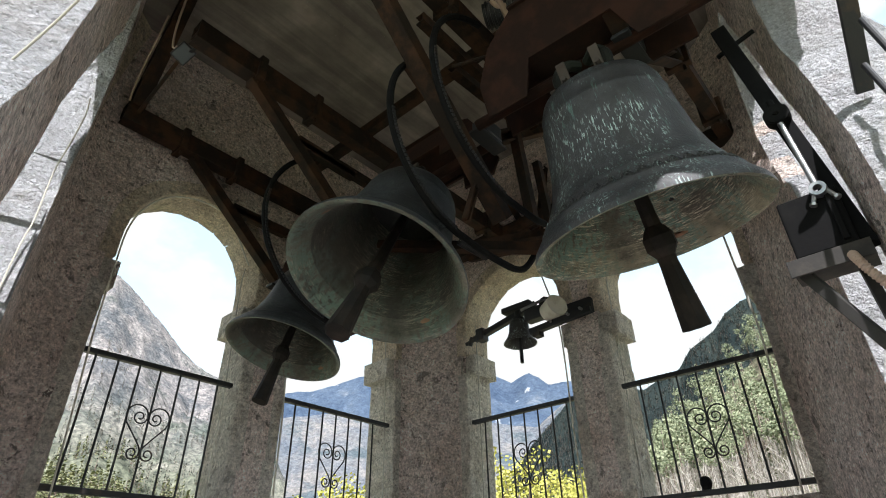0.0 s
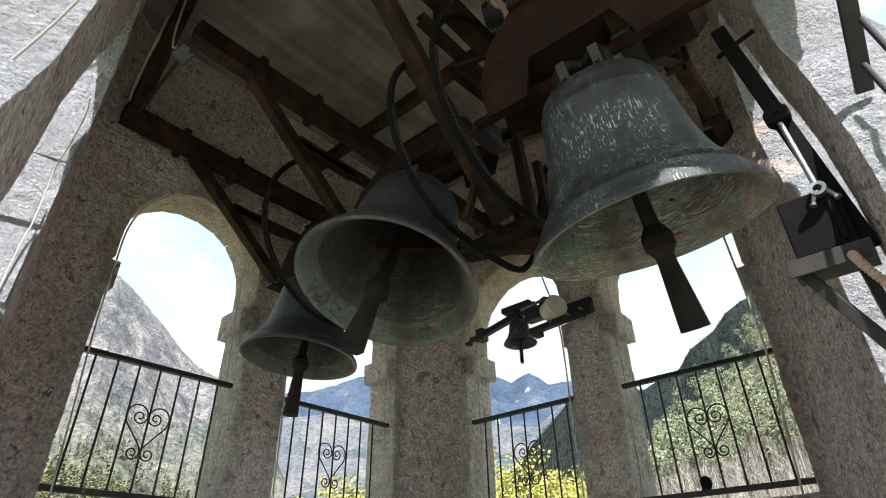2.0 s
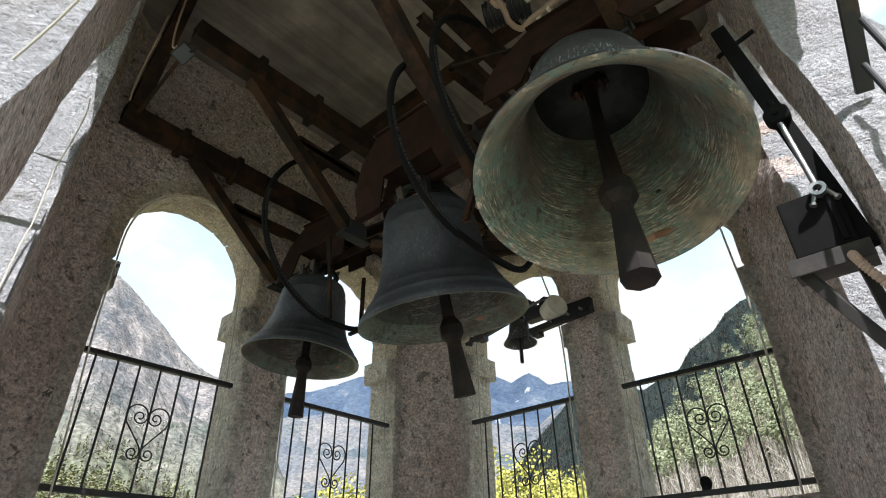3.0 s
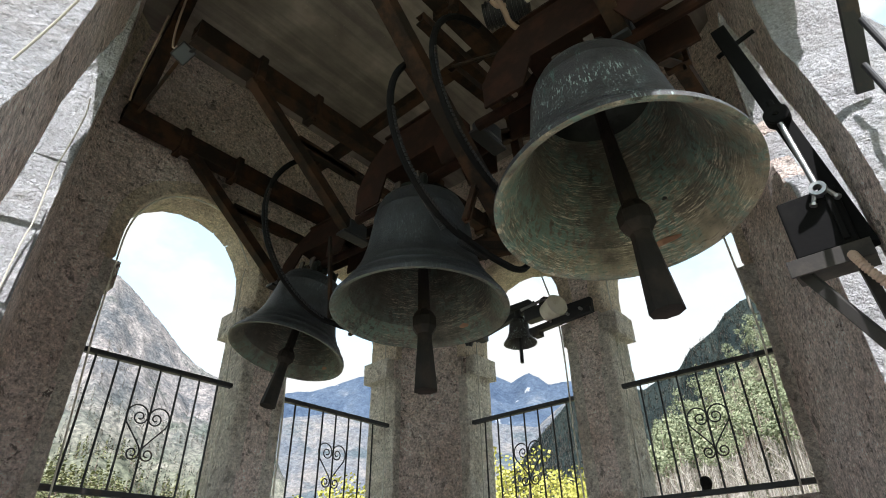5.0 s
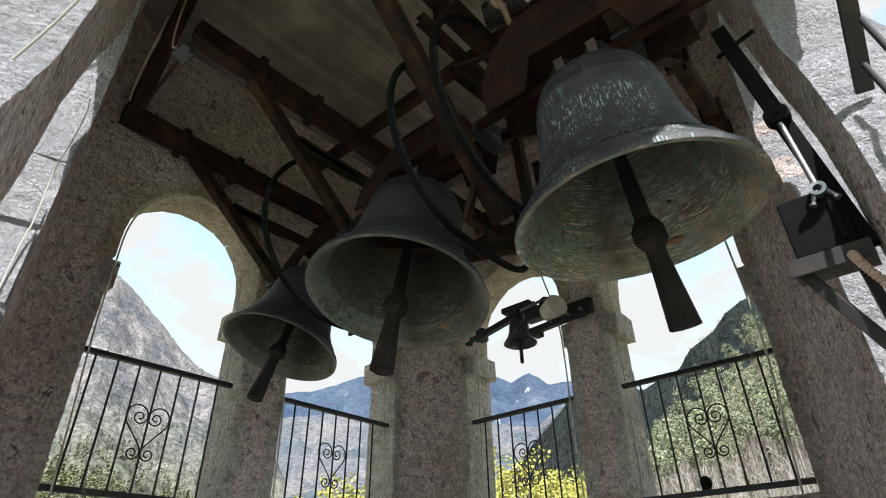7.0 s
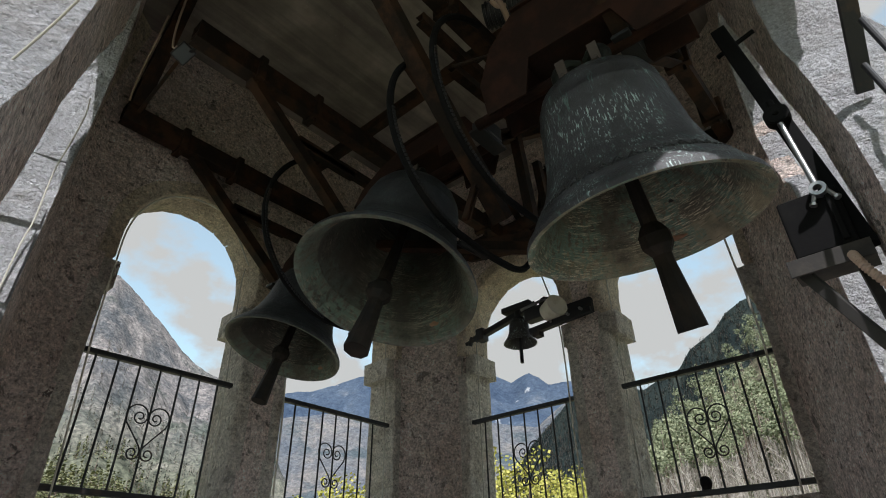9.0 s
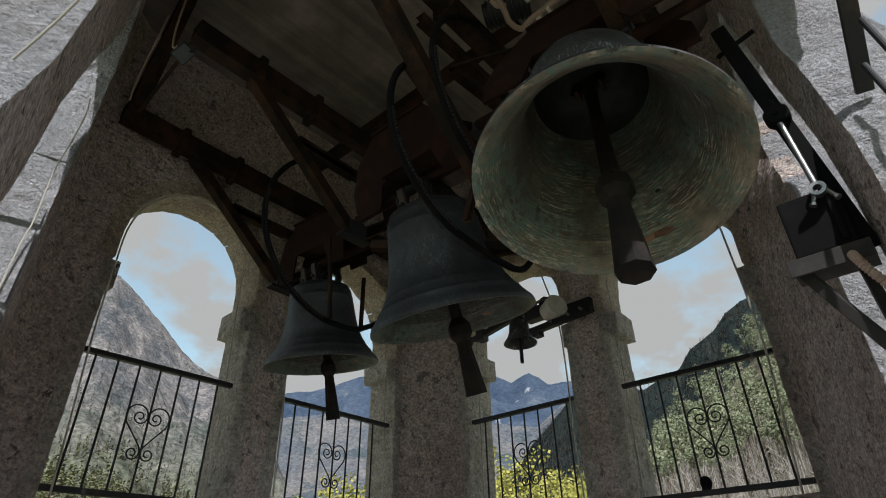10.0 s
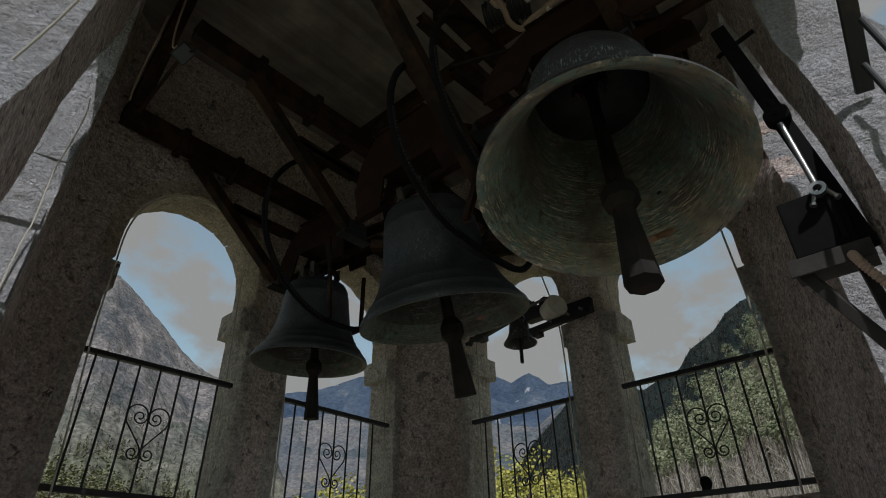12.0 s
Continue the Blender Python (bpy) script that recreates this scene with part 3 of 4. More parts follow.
for a, b in (((1.10, -0.15, 3.95), (1.42, -0.12, 3.2)), ((1.58, -0.12, 3.95), (1.43, -0.12, 3.2)), ((0.70, -0.12, 3.36), (1.43, -0.12, 3.2)), ((2.2, -0.9, 3.45), (2.7, -0.3, 2.95))):
    channel("strut", a, b, 0.045, 0.05)
# L-section rods beside the hangers
bm = bmesh.new()
bar(bm, (0.93, -1.86, 2.68), (0.93, -1.80, 2.13), 0.02, 0.02)
part("drop_rod", bm, RUST, frame_root)
bm = bmesh.new()
bar(bm, (0.62, -1.30, 2.72), (0.62, -1.30, 2.30), 0.022, 0.022)
bar(bm, (0.50, -1.30, 2.31), (0.80, -1.30, 2.31), 0.022, 0.022)
part("drop_rod", bm, RUST, frame_root)
# the cradle between the two nearer bells: raking bars, posts and a low truss
for a, b, w in (((2.25, -2.19, 2.93), (2.25, -1.68, 2.985), 0.05), ((2.25, -1.68, 2.985), (2.25, -1.577, 2.295), 0.05), ((2.27, -1.50, 2.75), (2.27, -1.44, 2.35), 0.04), ((2.2, -1.937, 2.476), (2.2, -2.066, 2.11), 0.03), ((2.15, -2.41, 2.85), (2.15, -2.04, 2.62), 0.03), ((1.45, -1.95, 2.35), (2.25, -1.50, 2.20), 0.05), ((1.75, -1.75, 2.28), (2.25, -1.44, 2.32), 0.04)):
    channel("strut", a, b, w, w)
bm = bmesh.new()
rod(bm, (2.3, -2.249, 2.859), (3.1, -1.568, 3.256), 0.009, 8)
part("tie_rod", bm, RUST, frame_root)


# ---- drive chains on their wheels ----
def drive(x, yc, zc, r, a0, a1, tail, label):
    root = new("chain_drive")
    tagged(root, label, "chain drive", "chain drives of the bells")
    arc = [(x, yc + r * math.cos(radians(a0 + (a1 - a0) * i / 20)), zc + r * math.sin(radians(a0 + (a1 - a0) * i / 20))) for i in range(21)]
    path = arc + smooth_path([arc[-1], *tail], 8)[1:]
    bm = bmesh.new()
    tube(bm, path, 0.017, 8)
    part("guide_hoop", bm, BLACK, root, "black hoop")
    # links along the tail
    P = [Vector((x, yc + r * math.cos(radians(a)), zc + r * math.sin(radians(a)))) for a in range(a0 + 70, a1, 2)]
    for i in range(len(P) - 1):
        bm = bmesh.new()
        d = (P[i + 1] - P[i])
        mm = Matrix.Translation(P[i] + Vector((0.019, 0, 0))) @ d.to_track_quat("X", "Z").to_matrix().to_4x4()
        box(bm, (-0.34 * d.length, -0.003, -0.008), (0.34 * d.length, 0.003, 0.008), mm)
        part("link", bm, IRON, root)
    return root


def coil(a, b, r, turns, parent):
    """A helical spring between two points."""
    a, b = Vector(a), Vector(b)
    d = b - a
    u = d.orthogonal().normalized()
    w = d.normalized().cross(u)
    n = turns * 7
    bm = bmesh.new()
    tube(bm, [a + d * (i / n) + r * (math.cos(2 * math.pi * i / 7) * u + math.sin(2 * math.pi * i / 7) * w) for i in range(n + 1)], 0.0035, 4)
    part("spring", bm, IRON, parent, "dark coil spring")


mid_drive = drive(2.14, -1.98, 2.58, 0.51, 118, 262, [(2.14, -1.80, 2.06), (2.14, -1.55, 2.10), (2.18, -1.42, 2.28)], "black drive hoop and chain of the middle bell")
coil((2.12, -2.269, 2.192), (2.12, -2.122, 2.074), 0.016, 20, mid_drive)
coil((2.12, -2.023, 2.053), (2.12, -1.818, 2.061), 0.016, 16, mid_drive)
drive(2.33, -1.85, 2.80, 0.57, 110, 262, [(2.33, -1.72, 2.24), (2.30, -1.55, 2.30)], "black drive hoop and chain of the big bell")
drive(0.93, -1.74, 2.70, 0.60, 102, 262, [(0.93, -1.62, 2.12), (0.93, -1.45, 2.20)], "black drive hoop and chain of the small bell")


# ---- electric motor and conduits high on the frame ----
root = new("motor")
tagged(root, "dark electric motor with pale conduits on the frame", "motor")
bm = bmesh.new()
lathe(bm, [(0, -0.17), (0.11, -0.17)] + [(r, -0.15 + i * 0.034 + o) for i in range(9) for r, o in ((0.105, 0), (0.122, 0.004), (0.122, 0.012), (0.105, 0.016))] + [(0.11, 0.17), (0, 0.17)], 20)
bm.transform(pose(2.36, -1.78, 3.72, 0, 90, 20) @ Matrix.Diagonal((0.72, 0.72, 0.8, 1)))
part("motor_body", bm, IRON, root)
bm = bmesh.new()
box(bm, (2.54, -1.93, 3.52), (2.64, -1.86, 3.56), None, 0.006)
part("terminal_box", bm, CREAM, root, "pale terminal box")
for pts, r in (([(2.438, -2.03, 3.54), (2.428, -1.929, 3.5), (2.413, -1.854, 3.48), (2.437, -1.776, 3.48), (2.50, -1.775, 3.5), (2.568, -1.782, 3.5), (2.70, -1.775, 3.52)], 0.017), ([(2.44, -1.93, 3.53), (2.41, -1.97, 3.51), (2.40, -2.01, 3.53)], 0.014)):
    bm = bmesh.new()
    tube(bm, smooth_path(pts, 7), r, 10)
    part("conduit", bm, HOSE, root, "pale pink conduit")
for (x, y), w in (((2.55, -1.75), 0.03), ((2.62, -1.76), 0.022)):
    bm = bmesh.new()
    box(bm, (x - w / 2, y - 0.03, 3.475), (x + w / 2, y + 0.03, 3.53), None, 0.006)
    part("conduit_clip", bm, CREAM, root, "pale conduit clip")

# ---- floodlight and its conduit on the near cross beam ----
root = new("floodlight")
tagged(root, "small grey floodlight on the steel beam", "lamp")
FM = look((0.735, -2.955, 3.60), (2.2, -3.3, 1.9)) @ pose(0, 0, 0, 0, 0, 25)
bm = bmesh.new()
box(bm, (-0.05, -0.06, -0.01), (0.05, 0.06, 0.035), FM, 0.008)
part("housing", bm, IRON, root)
bm = bmesh.new()
box(bm, (-0.042, -0.05, -0.016), (0.042, 0.05, -0.011), FM)
part("glass", bm, LENS, root)
bm = bmesh.new()
bar(bm, (0.74, -2.93, 3.62), (1.03, -2.93, 3.50), 0.02, 0.006)
part("bracket", bm, IRON, root)
cond = new("conduit_run")
tagged(cond, "pale pink conduit along the steel beam", "conduit")
for pts in ([(0.74, -2.96, 3.66), (0.66, -2.99, 3.68), (0.62, -3.0, 3.75), (0.56, -3.0, 4.0), (0.52, -2.99, 4.4)], [(0.16, -3.02, 3.55), (0.20, -3.03, 3.70), (0.30, -3.03, 3.95), (0.40, -3.03, 4.2)]):
    bm = bmesh.new()
    tube(bm, smooth_path(pts, 6), 0.007, 8)
    part("pipe", bm, HOSE, cond)


# ---- small fixed bell with its hammer in the north opening ----
root = new("chime_bell")
root.matrix_world = pose(1.124, -0.06, 2.43)
tagged(root, "small dark fixed bell on an iron bracket", "bell")
r = 0.134
bm = bmesh.new()
lathe(bm, [(x * r, z * r) for x, z in OUTER[::-1]] + [(x * r, z * r) for x, z in (RIM[::-1] + INNER[::-1][1:])], 48)
part("body", bm, BRONZE, root, "", True)
bm = bmesh.new()
rod(bm, (0, 0, 1.2 * r), (0, 0, -1.15 * r), 0.011, 8)
rod(bm, (0, 0, -0.2 * r), (0, 0, -1.2 * r), 0.015, 8)
part("clapper", bm, IRON, root, "short iron clapper")
bm = bmesh.new()
lathe(bm, [(0, 1.48 * r), (0.38 * r, 1.5 * r), (0.40 * r, 1.62 * r), (0.22 * r, 1.70 * r), (0.2 * r, 2.1 * r), (0, 2.1 * r)], 16)
part("hanger", bm, IRON, root)
root2 = new("hammer_bracket")
tagged(root2, "black iron bracket with a cream hammer magnet", "bracket")


def bracket_part(name, make, mat=IRON, label=""):
    bm = bmesh.new()
    make(bm)
    return part(name, bm, mat, root2, label)


bracket_part("arm", lambda b: bar(b, (0.66, -0.05, 2.60), (1.30, -0.05, 2.725), 0.05, 0.05, 0, 0.004))
bracket_part("arm", lambda b: bar(b, (1.25, -0.10, 2.475), (1.77, -0.06, 2.525), 0.05, 0.05, 0, 0.004))
bracket_part("wall_plate", lambda b: box(b, (1.54, -0.05, 2.52), (1.77, 0.004, 2.635), None, 0.005))
bracket_part("saddle", lambda b: box(b, (0.99, -0.11, 2.715), (1.27, -0.01, 2.765), None, 0.01))
bracket_part("hammer", lambda b: box(b, (1.20, -0.10, 2.585), (1.44, 0.0, 2.69), None, 0.012))
bracket_part("hammer_strip", lambda b: bar(b, (1.19, -0.112, 2.685), (1.43, -0.112, 2.71), 0.012, 0.02), STEEL, "worn bright strip")
bracket_part("hammer_head", lambda b: bmesh.ops.create_icosphere(b, subdivisions=2, radius=0.052, matrix=pose(1.385, -0.05, 2.71)))
bracket_part("end_clamp", lambda b: box(b, (0.70, -0.10, 2.56), (0.78, -0.01, 2.67), None, 0.012))
bracket_part("end_bolt", lambda b: (rod(b, (0.56, -0.05, 2.585), (0.72, -0.05, 2.61), 0.016, 8), rod(b, (0.60, -0.05, 2.56), (0.63, -0.05, 2.63), 0.02, 8)))
bracket_part("magnet", lambda b: bmesh.ops.create_cone(b, cap_ends=True, segments=32, radius1=0.088, radius2=0.088, depth=0.13, matrix=pose(1.475, -0.09, 2.612, 0, 82, -30)), CREAM, "cream-painted round magnet housing")
bracket_part("stop", lambda b: box(b, (1.275, -0.12, 2.425), (1.345, -0.05, 2.485), None, 0.008), DARKSTEEL)
for bx in (1.45, 1.60, 1.71):
    bracket_part("bolt", lambda b: rod(b, (bx, -0.128, 2.505 + (bx - 1.45) * 0.1), (bx, -0.08, 2.505 + (bx - 1.45) * 0.1), 0.011, 6), STEEL)


# ---- striking gear on the east wall ----
root = new("striking_gear")
tagged(root, "black steel striking gear with motor box and linkage", "machine")
GY = -1.75
bm = bmesh.new()
bar(bm, (3.325, GY + 0.05, 2.74), (3.478, GY + 0.05, 1.60), 0.05, 0.058, 0, 0.004)
part("channel_arm", bm, BLACK, root, "long black channel")
bm = bmesh.new()
bar(bm, (3.285, GY + 0.06, 2.62), (3.44, GY + 0.06, 2.66), 0.014, 0.014)
part("wall_tie", bm, BLACK, root)
WEIGHT = Matrix.Translation((3.396, GY, 2.162)) @ pose(0, 0, 0, 90)
for r, d, n in ((0.042, 0.05, "counterweight"), (0.011, 0.075, "weight_bolt")):
    bm = bmesh.new()
    bmesh.ops.create_cone(bm, cap_ends=True, segments=24 if r > 0.02 else 6, radius1=r, radius2=r, depth=d, matrix=WEIGHT)
    bmesh.ops.bevel(bm, geom=[e for e in bm.edges if len(e.link_faces) == 2 and any(len(f.verts) > 5 for f in e.link_faces)], offset=0.004, segments=2, affect="EDGES")
    part(n, bm, BLACK, root)
bm = bmesh.new()
rod(bm, (3.396, GY - 0.01, 2.13), (3.416, GY - 0.01, 1.84), 0.010, 14)
part("push_rod", bm, STEEL, root, "bright steel rod")
bm = bmesh.new()
rod(bm, (3.392, GY - 0.005, 2.235), (3.395, GY - 0.005, 2.20), 0.012, 12)
part("rod_nut", bm, BLACK, root)
bm = bmesh.new()
lathe(bm, [(0.013, -0.016), (0.025, -0.016), (0.027, 0.0), (0.025, 0.016), (0.013, 0.016), (0.013, -0.016)], 24)
bm.transform(Matrix.Translation((3.418, GY - 0.012, 1.812)) @ pose(0, 0, 0, 90))
part("rod_eye", bm, STEEL, root, "bright steel eye")
for dx in (-0.022, 0.030):
    bm = bmesh.new()
    rod(bm, (3.418 + dx * 0.7, GY - 0.014, 1.80), (3.418 + dx * 1.3, GY - 0.016, 1.765), 0.007, 8)
    rod(bm, (3.418 + dx * 1.25, GY - 0.016, 1.768), (3.418 + dx * 1.4, GY - 0.017, 1.758), 0.011, 6)
    part("bolt", bm, STEEL, root)
bm = bmesh.new()
box(bm, (3.287, GY, 1.605), (3.462, GY + 0.17, 1.820), None, 0.006)
part("motor_box", bm, BLACK, root, "black motor box")
bm = bmesh.new()
box(bm, (3.425, GY - 0.012, 1.62), (3.445, GY - 0.001, 1.80), None, 0.003)
part("box_strip", bm, BLACK, root)
# shelf bracket: angle, underside, two braces
bm = bmesh.new()
box(bm, (3.255, GY - 0.012, 1.545), (3.487, GY - 0.002, 1.603), None, 0.002)
box(bm, (3.255, GY - 0.002, 1.590), (3.487, GY + 0.19, 1.602), None, 0.002)
part("shelf", bm, DARKSTEEL, root, "worn dark steel shelf")
bm = bmesh.new()
bar(bm, (3.29, GY + 0.05, 1.57), (3.435, GY - 0.0, 1.25), 0.035, 0.035, 0, 0.003)
part("shelf_brace", bm, DARKSTEEL, root)
bm = bmesh.new()
bar(bm, (3.44, GY + 0.14, 1.58), (3.455, GY + 0.05, 1.30), 0.03, 0.03, 0, 0.003)
part("shelf_brace", bm, DARKSTEEL, root)
bm = bmesh.new()
hp = smooth_path([(3.425, GY + 0.02, 1.585), (3.432, GY - 0.02, 1.55), (3.448, GY - 0.03, 1.50), (3.475, GY - 0.03, 1.44), (3.50, GY - 0.03, 1.38)], 10)
tube(bm, hp, 0.0125, 12)
for i, v in enumerate(bm.verts):
    k = i // 12
    v.co = hp[k] + (v.co - hp[k]) * (1.22 if k % 2 else 0.9)
part("hose", bm, HOSE, root, "beige corrugated hose")


# ---- cords along the openings ----
def cord(pts, r=0.0045, label="thin pale cord stretched down the opening"):
    bm = bmesh.new()
    tube(bm, smooth_path(pts, 6), r, 6)
    return tagged(part("cord", bm, ROPE), label, "cord", "cords at the openings")


cord([(0.02, -2.703, 1.15), (0.02, -2.722, 1.54), (0.02, -2.747, 2.012), (0.02, -2.752, 2.414), (0.02, -2.745, 2.735), (0.02, -2.67, 2.95), (0.02, -2.52, 3.10), (0.02, -2.291, 3.16), (0.02, -2.10, 3.10), (0.02, -1.9, 2.813)], 0.006, "pale cord along the arch")
cord([(-0.02, -1.90, 2.80), (-0.02, -1.91, 2.621), (-0.06, -1.87, 2.145), (-0.06, -1.86, 1.837), (-0.08, -1.85, 1.15)])
cord([(0.02, -1.462, 2.063), (0.02, -1.444, 1.708), (0.02, -1.439, 1.14)], 0.007)
cord([(-0.10, -0.40, 2.9), (-0.08, -0.395, 2.168), (-0.06, -0.39, 1.14)])
cord([(1.353, -0.02, 3.026), (1.455, -0.02, 2.579), (1.476, -0.02, 2.201), (1.471, -0.02, 1.703), (1.486, -0.02, 1.14)], 0.006)
cord([(1.86, 0.10, 2.9), (1.855, 0.12, 2.432), (1.85, 0.12, 2.049), (1.85, 0.10, 1.629), (1.85, 0.08, 1.14)])
cord([(2.77, -0.02, 2.95), (2.785, -0.02, 2.62), (2.80, -0.02, 2.304), (2.805, -0.02, 1.923), (2.758, -0.02, 1.14)], 0.007)
cord([(0.57, 0.08, 2.8), (0.565, 0.09, 2.127), (0.56, 0.09, 1.14)])
cord([(3.50, -1.30, 3.15), (3.57, -1.52, 2.55), (3.61, -1.66, 2.18), (3.66, -1.80, 1.85)], 0.008)
cord([(2.387, -3.621, 1.812), (2.315, -3.645, 1.739), (2.19, -3.70, 1.59)], 0.0028)
cord([(0.78, -3.31, 2.90), (0.78, -3.30, 2.785), (0.78, -3.312, 2.58), (0.78, -3.325, 2.408), (0.78, -3.32, 2.141), (0.78, -3.332, 1.949), (0.79, -3.34, 1.20)], 0.0035)

# small black microphone on the railing
root = new("microphone")
root.matrix_world = pose(2.264, 0.03, 1.222)
tagged(root, "small black foam-covered microphone on the rail", "microphone")
bm = bmesh.new()
lathe(bm, [(0, 0.075), (0.02, 0.072), (0.032, 0.055), (0.034, 0.03), (0.026, 0.008), (0.018, 0.0)], 16)
part("foam", bm, BLACK, root, "", True)
bm = bmesh.new()
rod(bm, (0, 0, -0.005), (0, 0, 0.02), 0.02, 10)
part("clip", bm, BLACK, root)

# ---- distance ----
EX, EY, EZ = EYE.translation


def crest_at(ctrl, a):
    return float(np.interp(a, [c[0] for c in ctrl], [c[1] for c in ctrl]))


def slope_point(a, f, ctrl, d0, d1, e0, rough):
    """A point of a mountainside at azimuth a, f of the way from its foot to its crest."""
    el = e0 + (crest_at(ctrl, a) - e0) * f
    d = d0 + (d1 - d0) * f
    p = Vector((EX + d * math.cos(radians(a)), EY + d * math.sin(radians(a)), EZ + d * math.tan(radians(el))))
    p.z += noise.fractal(Vector((p.x, p.y, 0)) * (7.0 / d1), 0.8, 2.1, 7) * d1 * rough * (0.35 if f > 0.97 else 1)
    return p


def mountain(name, mat, d0, d1, e0, ctrl, rough, label, n=200, lv=70):
    bm = bmesh.new()
    rows = []
    for i in range(n + 1):
        a = ctrl[0][0] + (ctrl[-1][0] - ctrl[0][0]) * i / n
        row = [slope_point(a, j / lv, ctrl, d0, d1, e0, rough) for j in range(lv + 1)]
        foot = row[0].copy()
        foot.z = -16
        rows.append([bm.verts.new(p) for p in [foot] + row])
    for a, b in zip(rows, rows[1:]):
        for j in range(lv + 1):
            bm.faces.new((a[j], b[j], b[j + 1], a[j + 1]))
    return tagged(part(name, bm, mat, None, "", True), label, "mountain", kind="structure")


def slope_mat(name, cols, scale, patch=(), patch_col=None, stretch=(1, 1, 0.35), green=(), grit=1.0):
    m, t, b = material(name, 1.0)
    b.inputs["Specular IOR Level"].default_value = 0.0
    v = world_place(t, stretch)
    n = noise_of(t, v, scale, 10, 0.72, 0.4)
    col = ramp(t, n, [(0.30 + 0.4 * i / (len(cols) - 1), c) for i, c in enumerate(cols)])
    if patch:
        k = noise_of(t, v, scale * patch[0], 8, 0.65)
        col = mix(t, ramp(t, k, [(patch[1], (0, 0, 0)), (patch[1] + 0.07, (1, 1, 1))]), col, patch_col)
    if green:
        sep = t.nodes.new("ShaderNodeSeparateXYZ")
        t.links.new(world_place(t), sep.inputs[0])
        rng_n = add(t, "ShaderNodeMapRange", From_Min=green[0], From_Max=green[1], To_Min=1.0, To_Max=0.0)
        t.links.new(sep.outputs["Z"], rng_n.inputs["Value"])
        col = mix(t, rng_n.outputs["Result"], col, green[2])
    fine = noise_of(t, world_place(t), scale * 12, 6, 0.8)
    col = mix(t, grit, col, ramp(t, fine, [(0.36, (0.4, 0.42, 0.46)), (0.5, (0.95, 0.95, 0.95)), (0.64, (1.7, 1.67, 1.62))]), "MULTIPLY")
    t.links.new(col, b.inputs["Base Color"])
    bump(t, b, fine, 0.6, 3.0 / max(scale * 100, 0.4))
    return m


HILL_W = slope_mat("rock_and_bare_wood", [(0.055, 0.065, 0.078), (0.105, 0.11, 0.118), (0.19, 0.178, 0.178), (0.36, 0.34, 0.335)], 0.012, (0.35, 0.54), (0.065, 0.08, 0.075), green=(10, 300, (0.135, 0.145, 0.10)))
# blue cast of the next two is distance haze, put into base colour
HILL_N = slope_mat("hazed_blue_range", [(0.032, 0.05, 0.085), (0.05, 0.073, 0.115), (0.07, 0.096, 0.14), (0.13, 0.15, 0.18)], 0.0028, (1.8, 0.63), (0.45, 0.47, 0.5), grit=0.45)
HILL_M = slope_mat("hazed_bare_slope", [(0.075, 0.095, 0.125), (0.125, 0.133, 0.148), (0.21, 0.195, 0.185)], 0.006, (0.8, 0.55), (0.075, 0.095, 0.11), grit=0.7)
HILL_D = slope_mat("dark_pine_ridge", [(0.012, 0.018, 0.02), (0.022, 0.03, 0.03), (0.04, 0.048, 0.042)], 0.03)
HILL_E = slope_mat("leaf_litter_slope", [(0.085, 0.085, 0.055), (0.15, 0.14, 0.10), (0.22, 0.20, 0.155)], 0.10)
VALLEY = slope_mat("pale_spring_meadow", [(0.22, 0.23, 0.13), (0.30, 0.30, 0.19), (0.38, 0.36, 0.27)], 0.02)

C_WEST = [(146, 9), (149, 13.5), (152, 17.0), (155.5, 18.8), (158.6, 21.1), (161.9, 23.8), (164.3, 25.5), (166, 25.6), (170, 26.5), (178, 25)]
C_NORTH = [(96, 14), (108, 15.5), (113, 16.5), (117, 17.5), (118.2, 17.8), (120.5, 17.5), (122.4, 18.9), (124.2, 18.3), (126.4, 19.3), (130, 19.3), (134, 18.2), (138.2, 18.5), (139.6, 18.9), (144, 17.4), (147.3, 16.9), (152, 16), (158, 15)]
C_MID = [(108, 15), (113, 15.5), (117, 16.6), (119.5, 15.6), (122, 13.8), (125, 14.4), (128, 14.9), (132, 13.5), (137, 14.6), (142, 15.4), (148, 14.6), (156, 15.0)]
C_DARK = [(88, 25.5), (96, 24), (99, 23.2), (101, 22.8), (102.6, 22.0), (104, 20.7), (106.5, 19.4), (107.9, 17.8), (109.5, 17.3), (111.5, 16.4), (114, 17.0), (118.1, 16.6), (120.4, 14.4), (122.8, 12.2), (124.6, 9.8), (128, 7.0)]
C_EAST = [(88, 21), (97, 19.6), (99.5, 18.8), (101.5, 17.6), (104, 15.6), (107, 13.6), (109.5, 11.8), (112, 9.4), (115, 6.0)]
mountain("mountain_west", HILL_W, 330, 1500, 5.0, C_WEST, 0.030, "grey rocky mountainside with bare woods")
mountain("mountain_north", HILL_N, 3000, 4400, 9.0, C_NORTH, 0.020, "distant mountain range with snow patches, haze in its blue colour")
mountain("mountain_spur", HILL_M, 1400, 2300, 5.0, C_MID, 0.014, "pale sunlit bare mountain spur, haze in its colour")
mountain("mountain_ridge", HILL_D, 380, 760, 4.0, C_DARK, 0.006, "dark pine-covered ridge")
mountain("mountain_east", HILL_E, 55, 190, 3.0, C_EAST, 0.006, "near slope with leaf litter under pines")
bm = bmesh.new()
bmesh.ops.create_grid(bm, x_segments=8, y_segments=8, size=4500, matrix=pose(0, 0, -16))
tagged(part("ground", bm, VALLEY), "green valley floor", "ground", kind="structure")


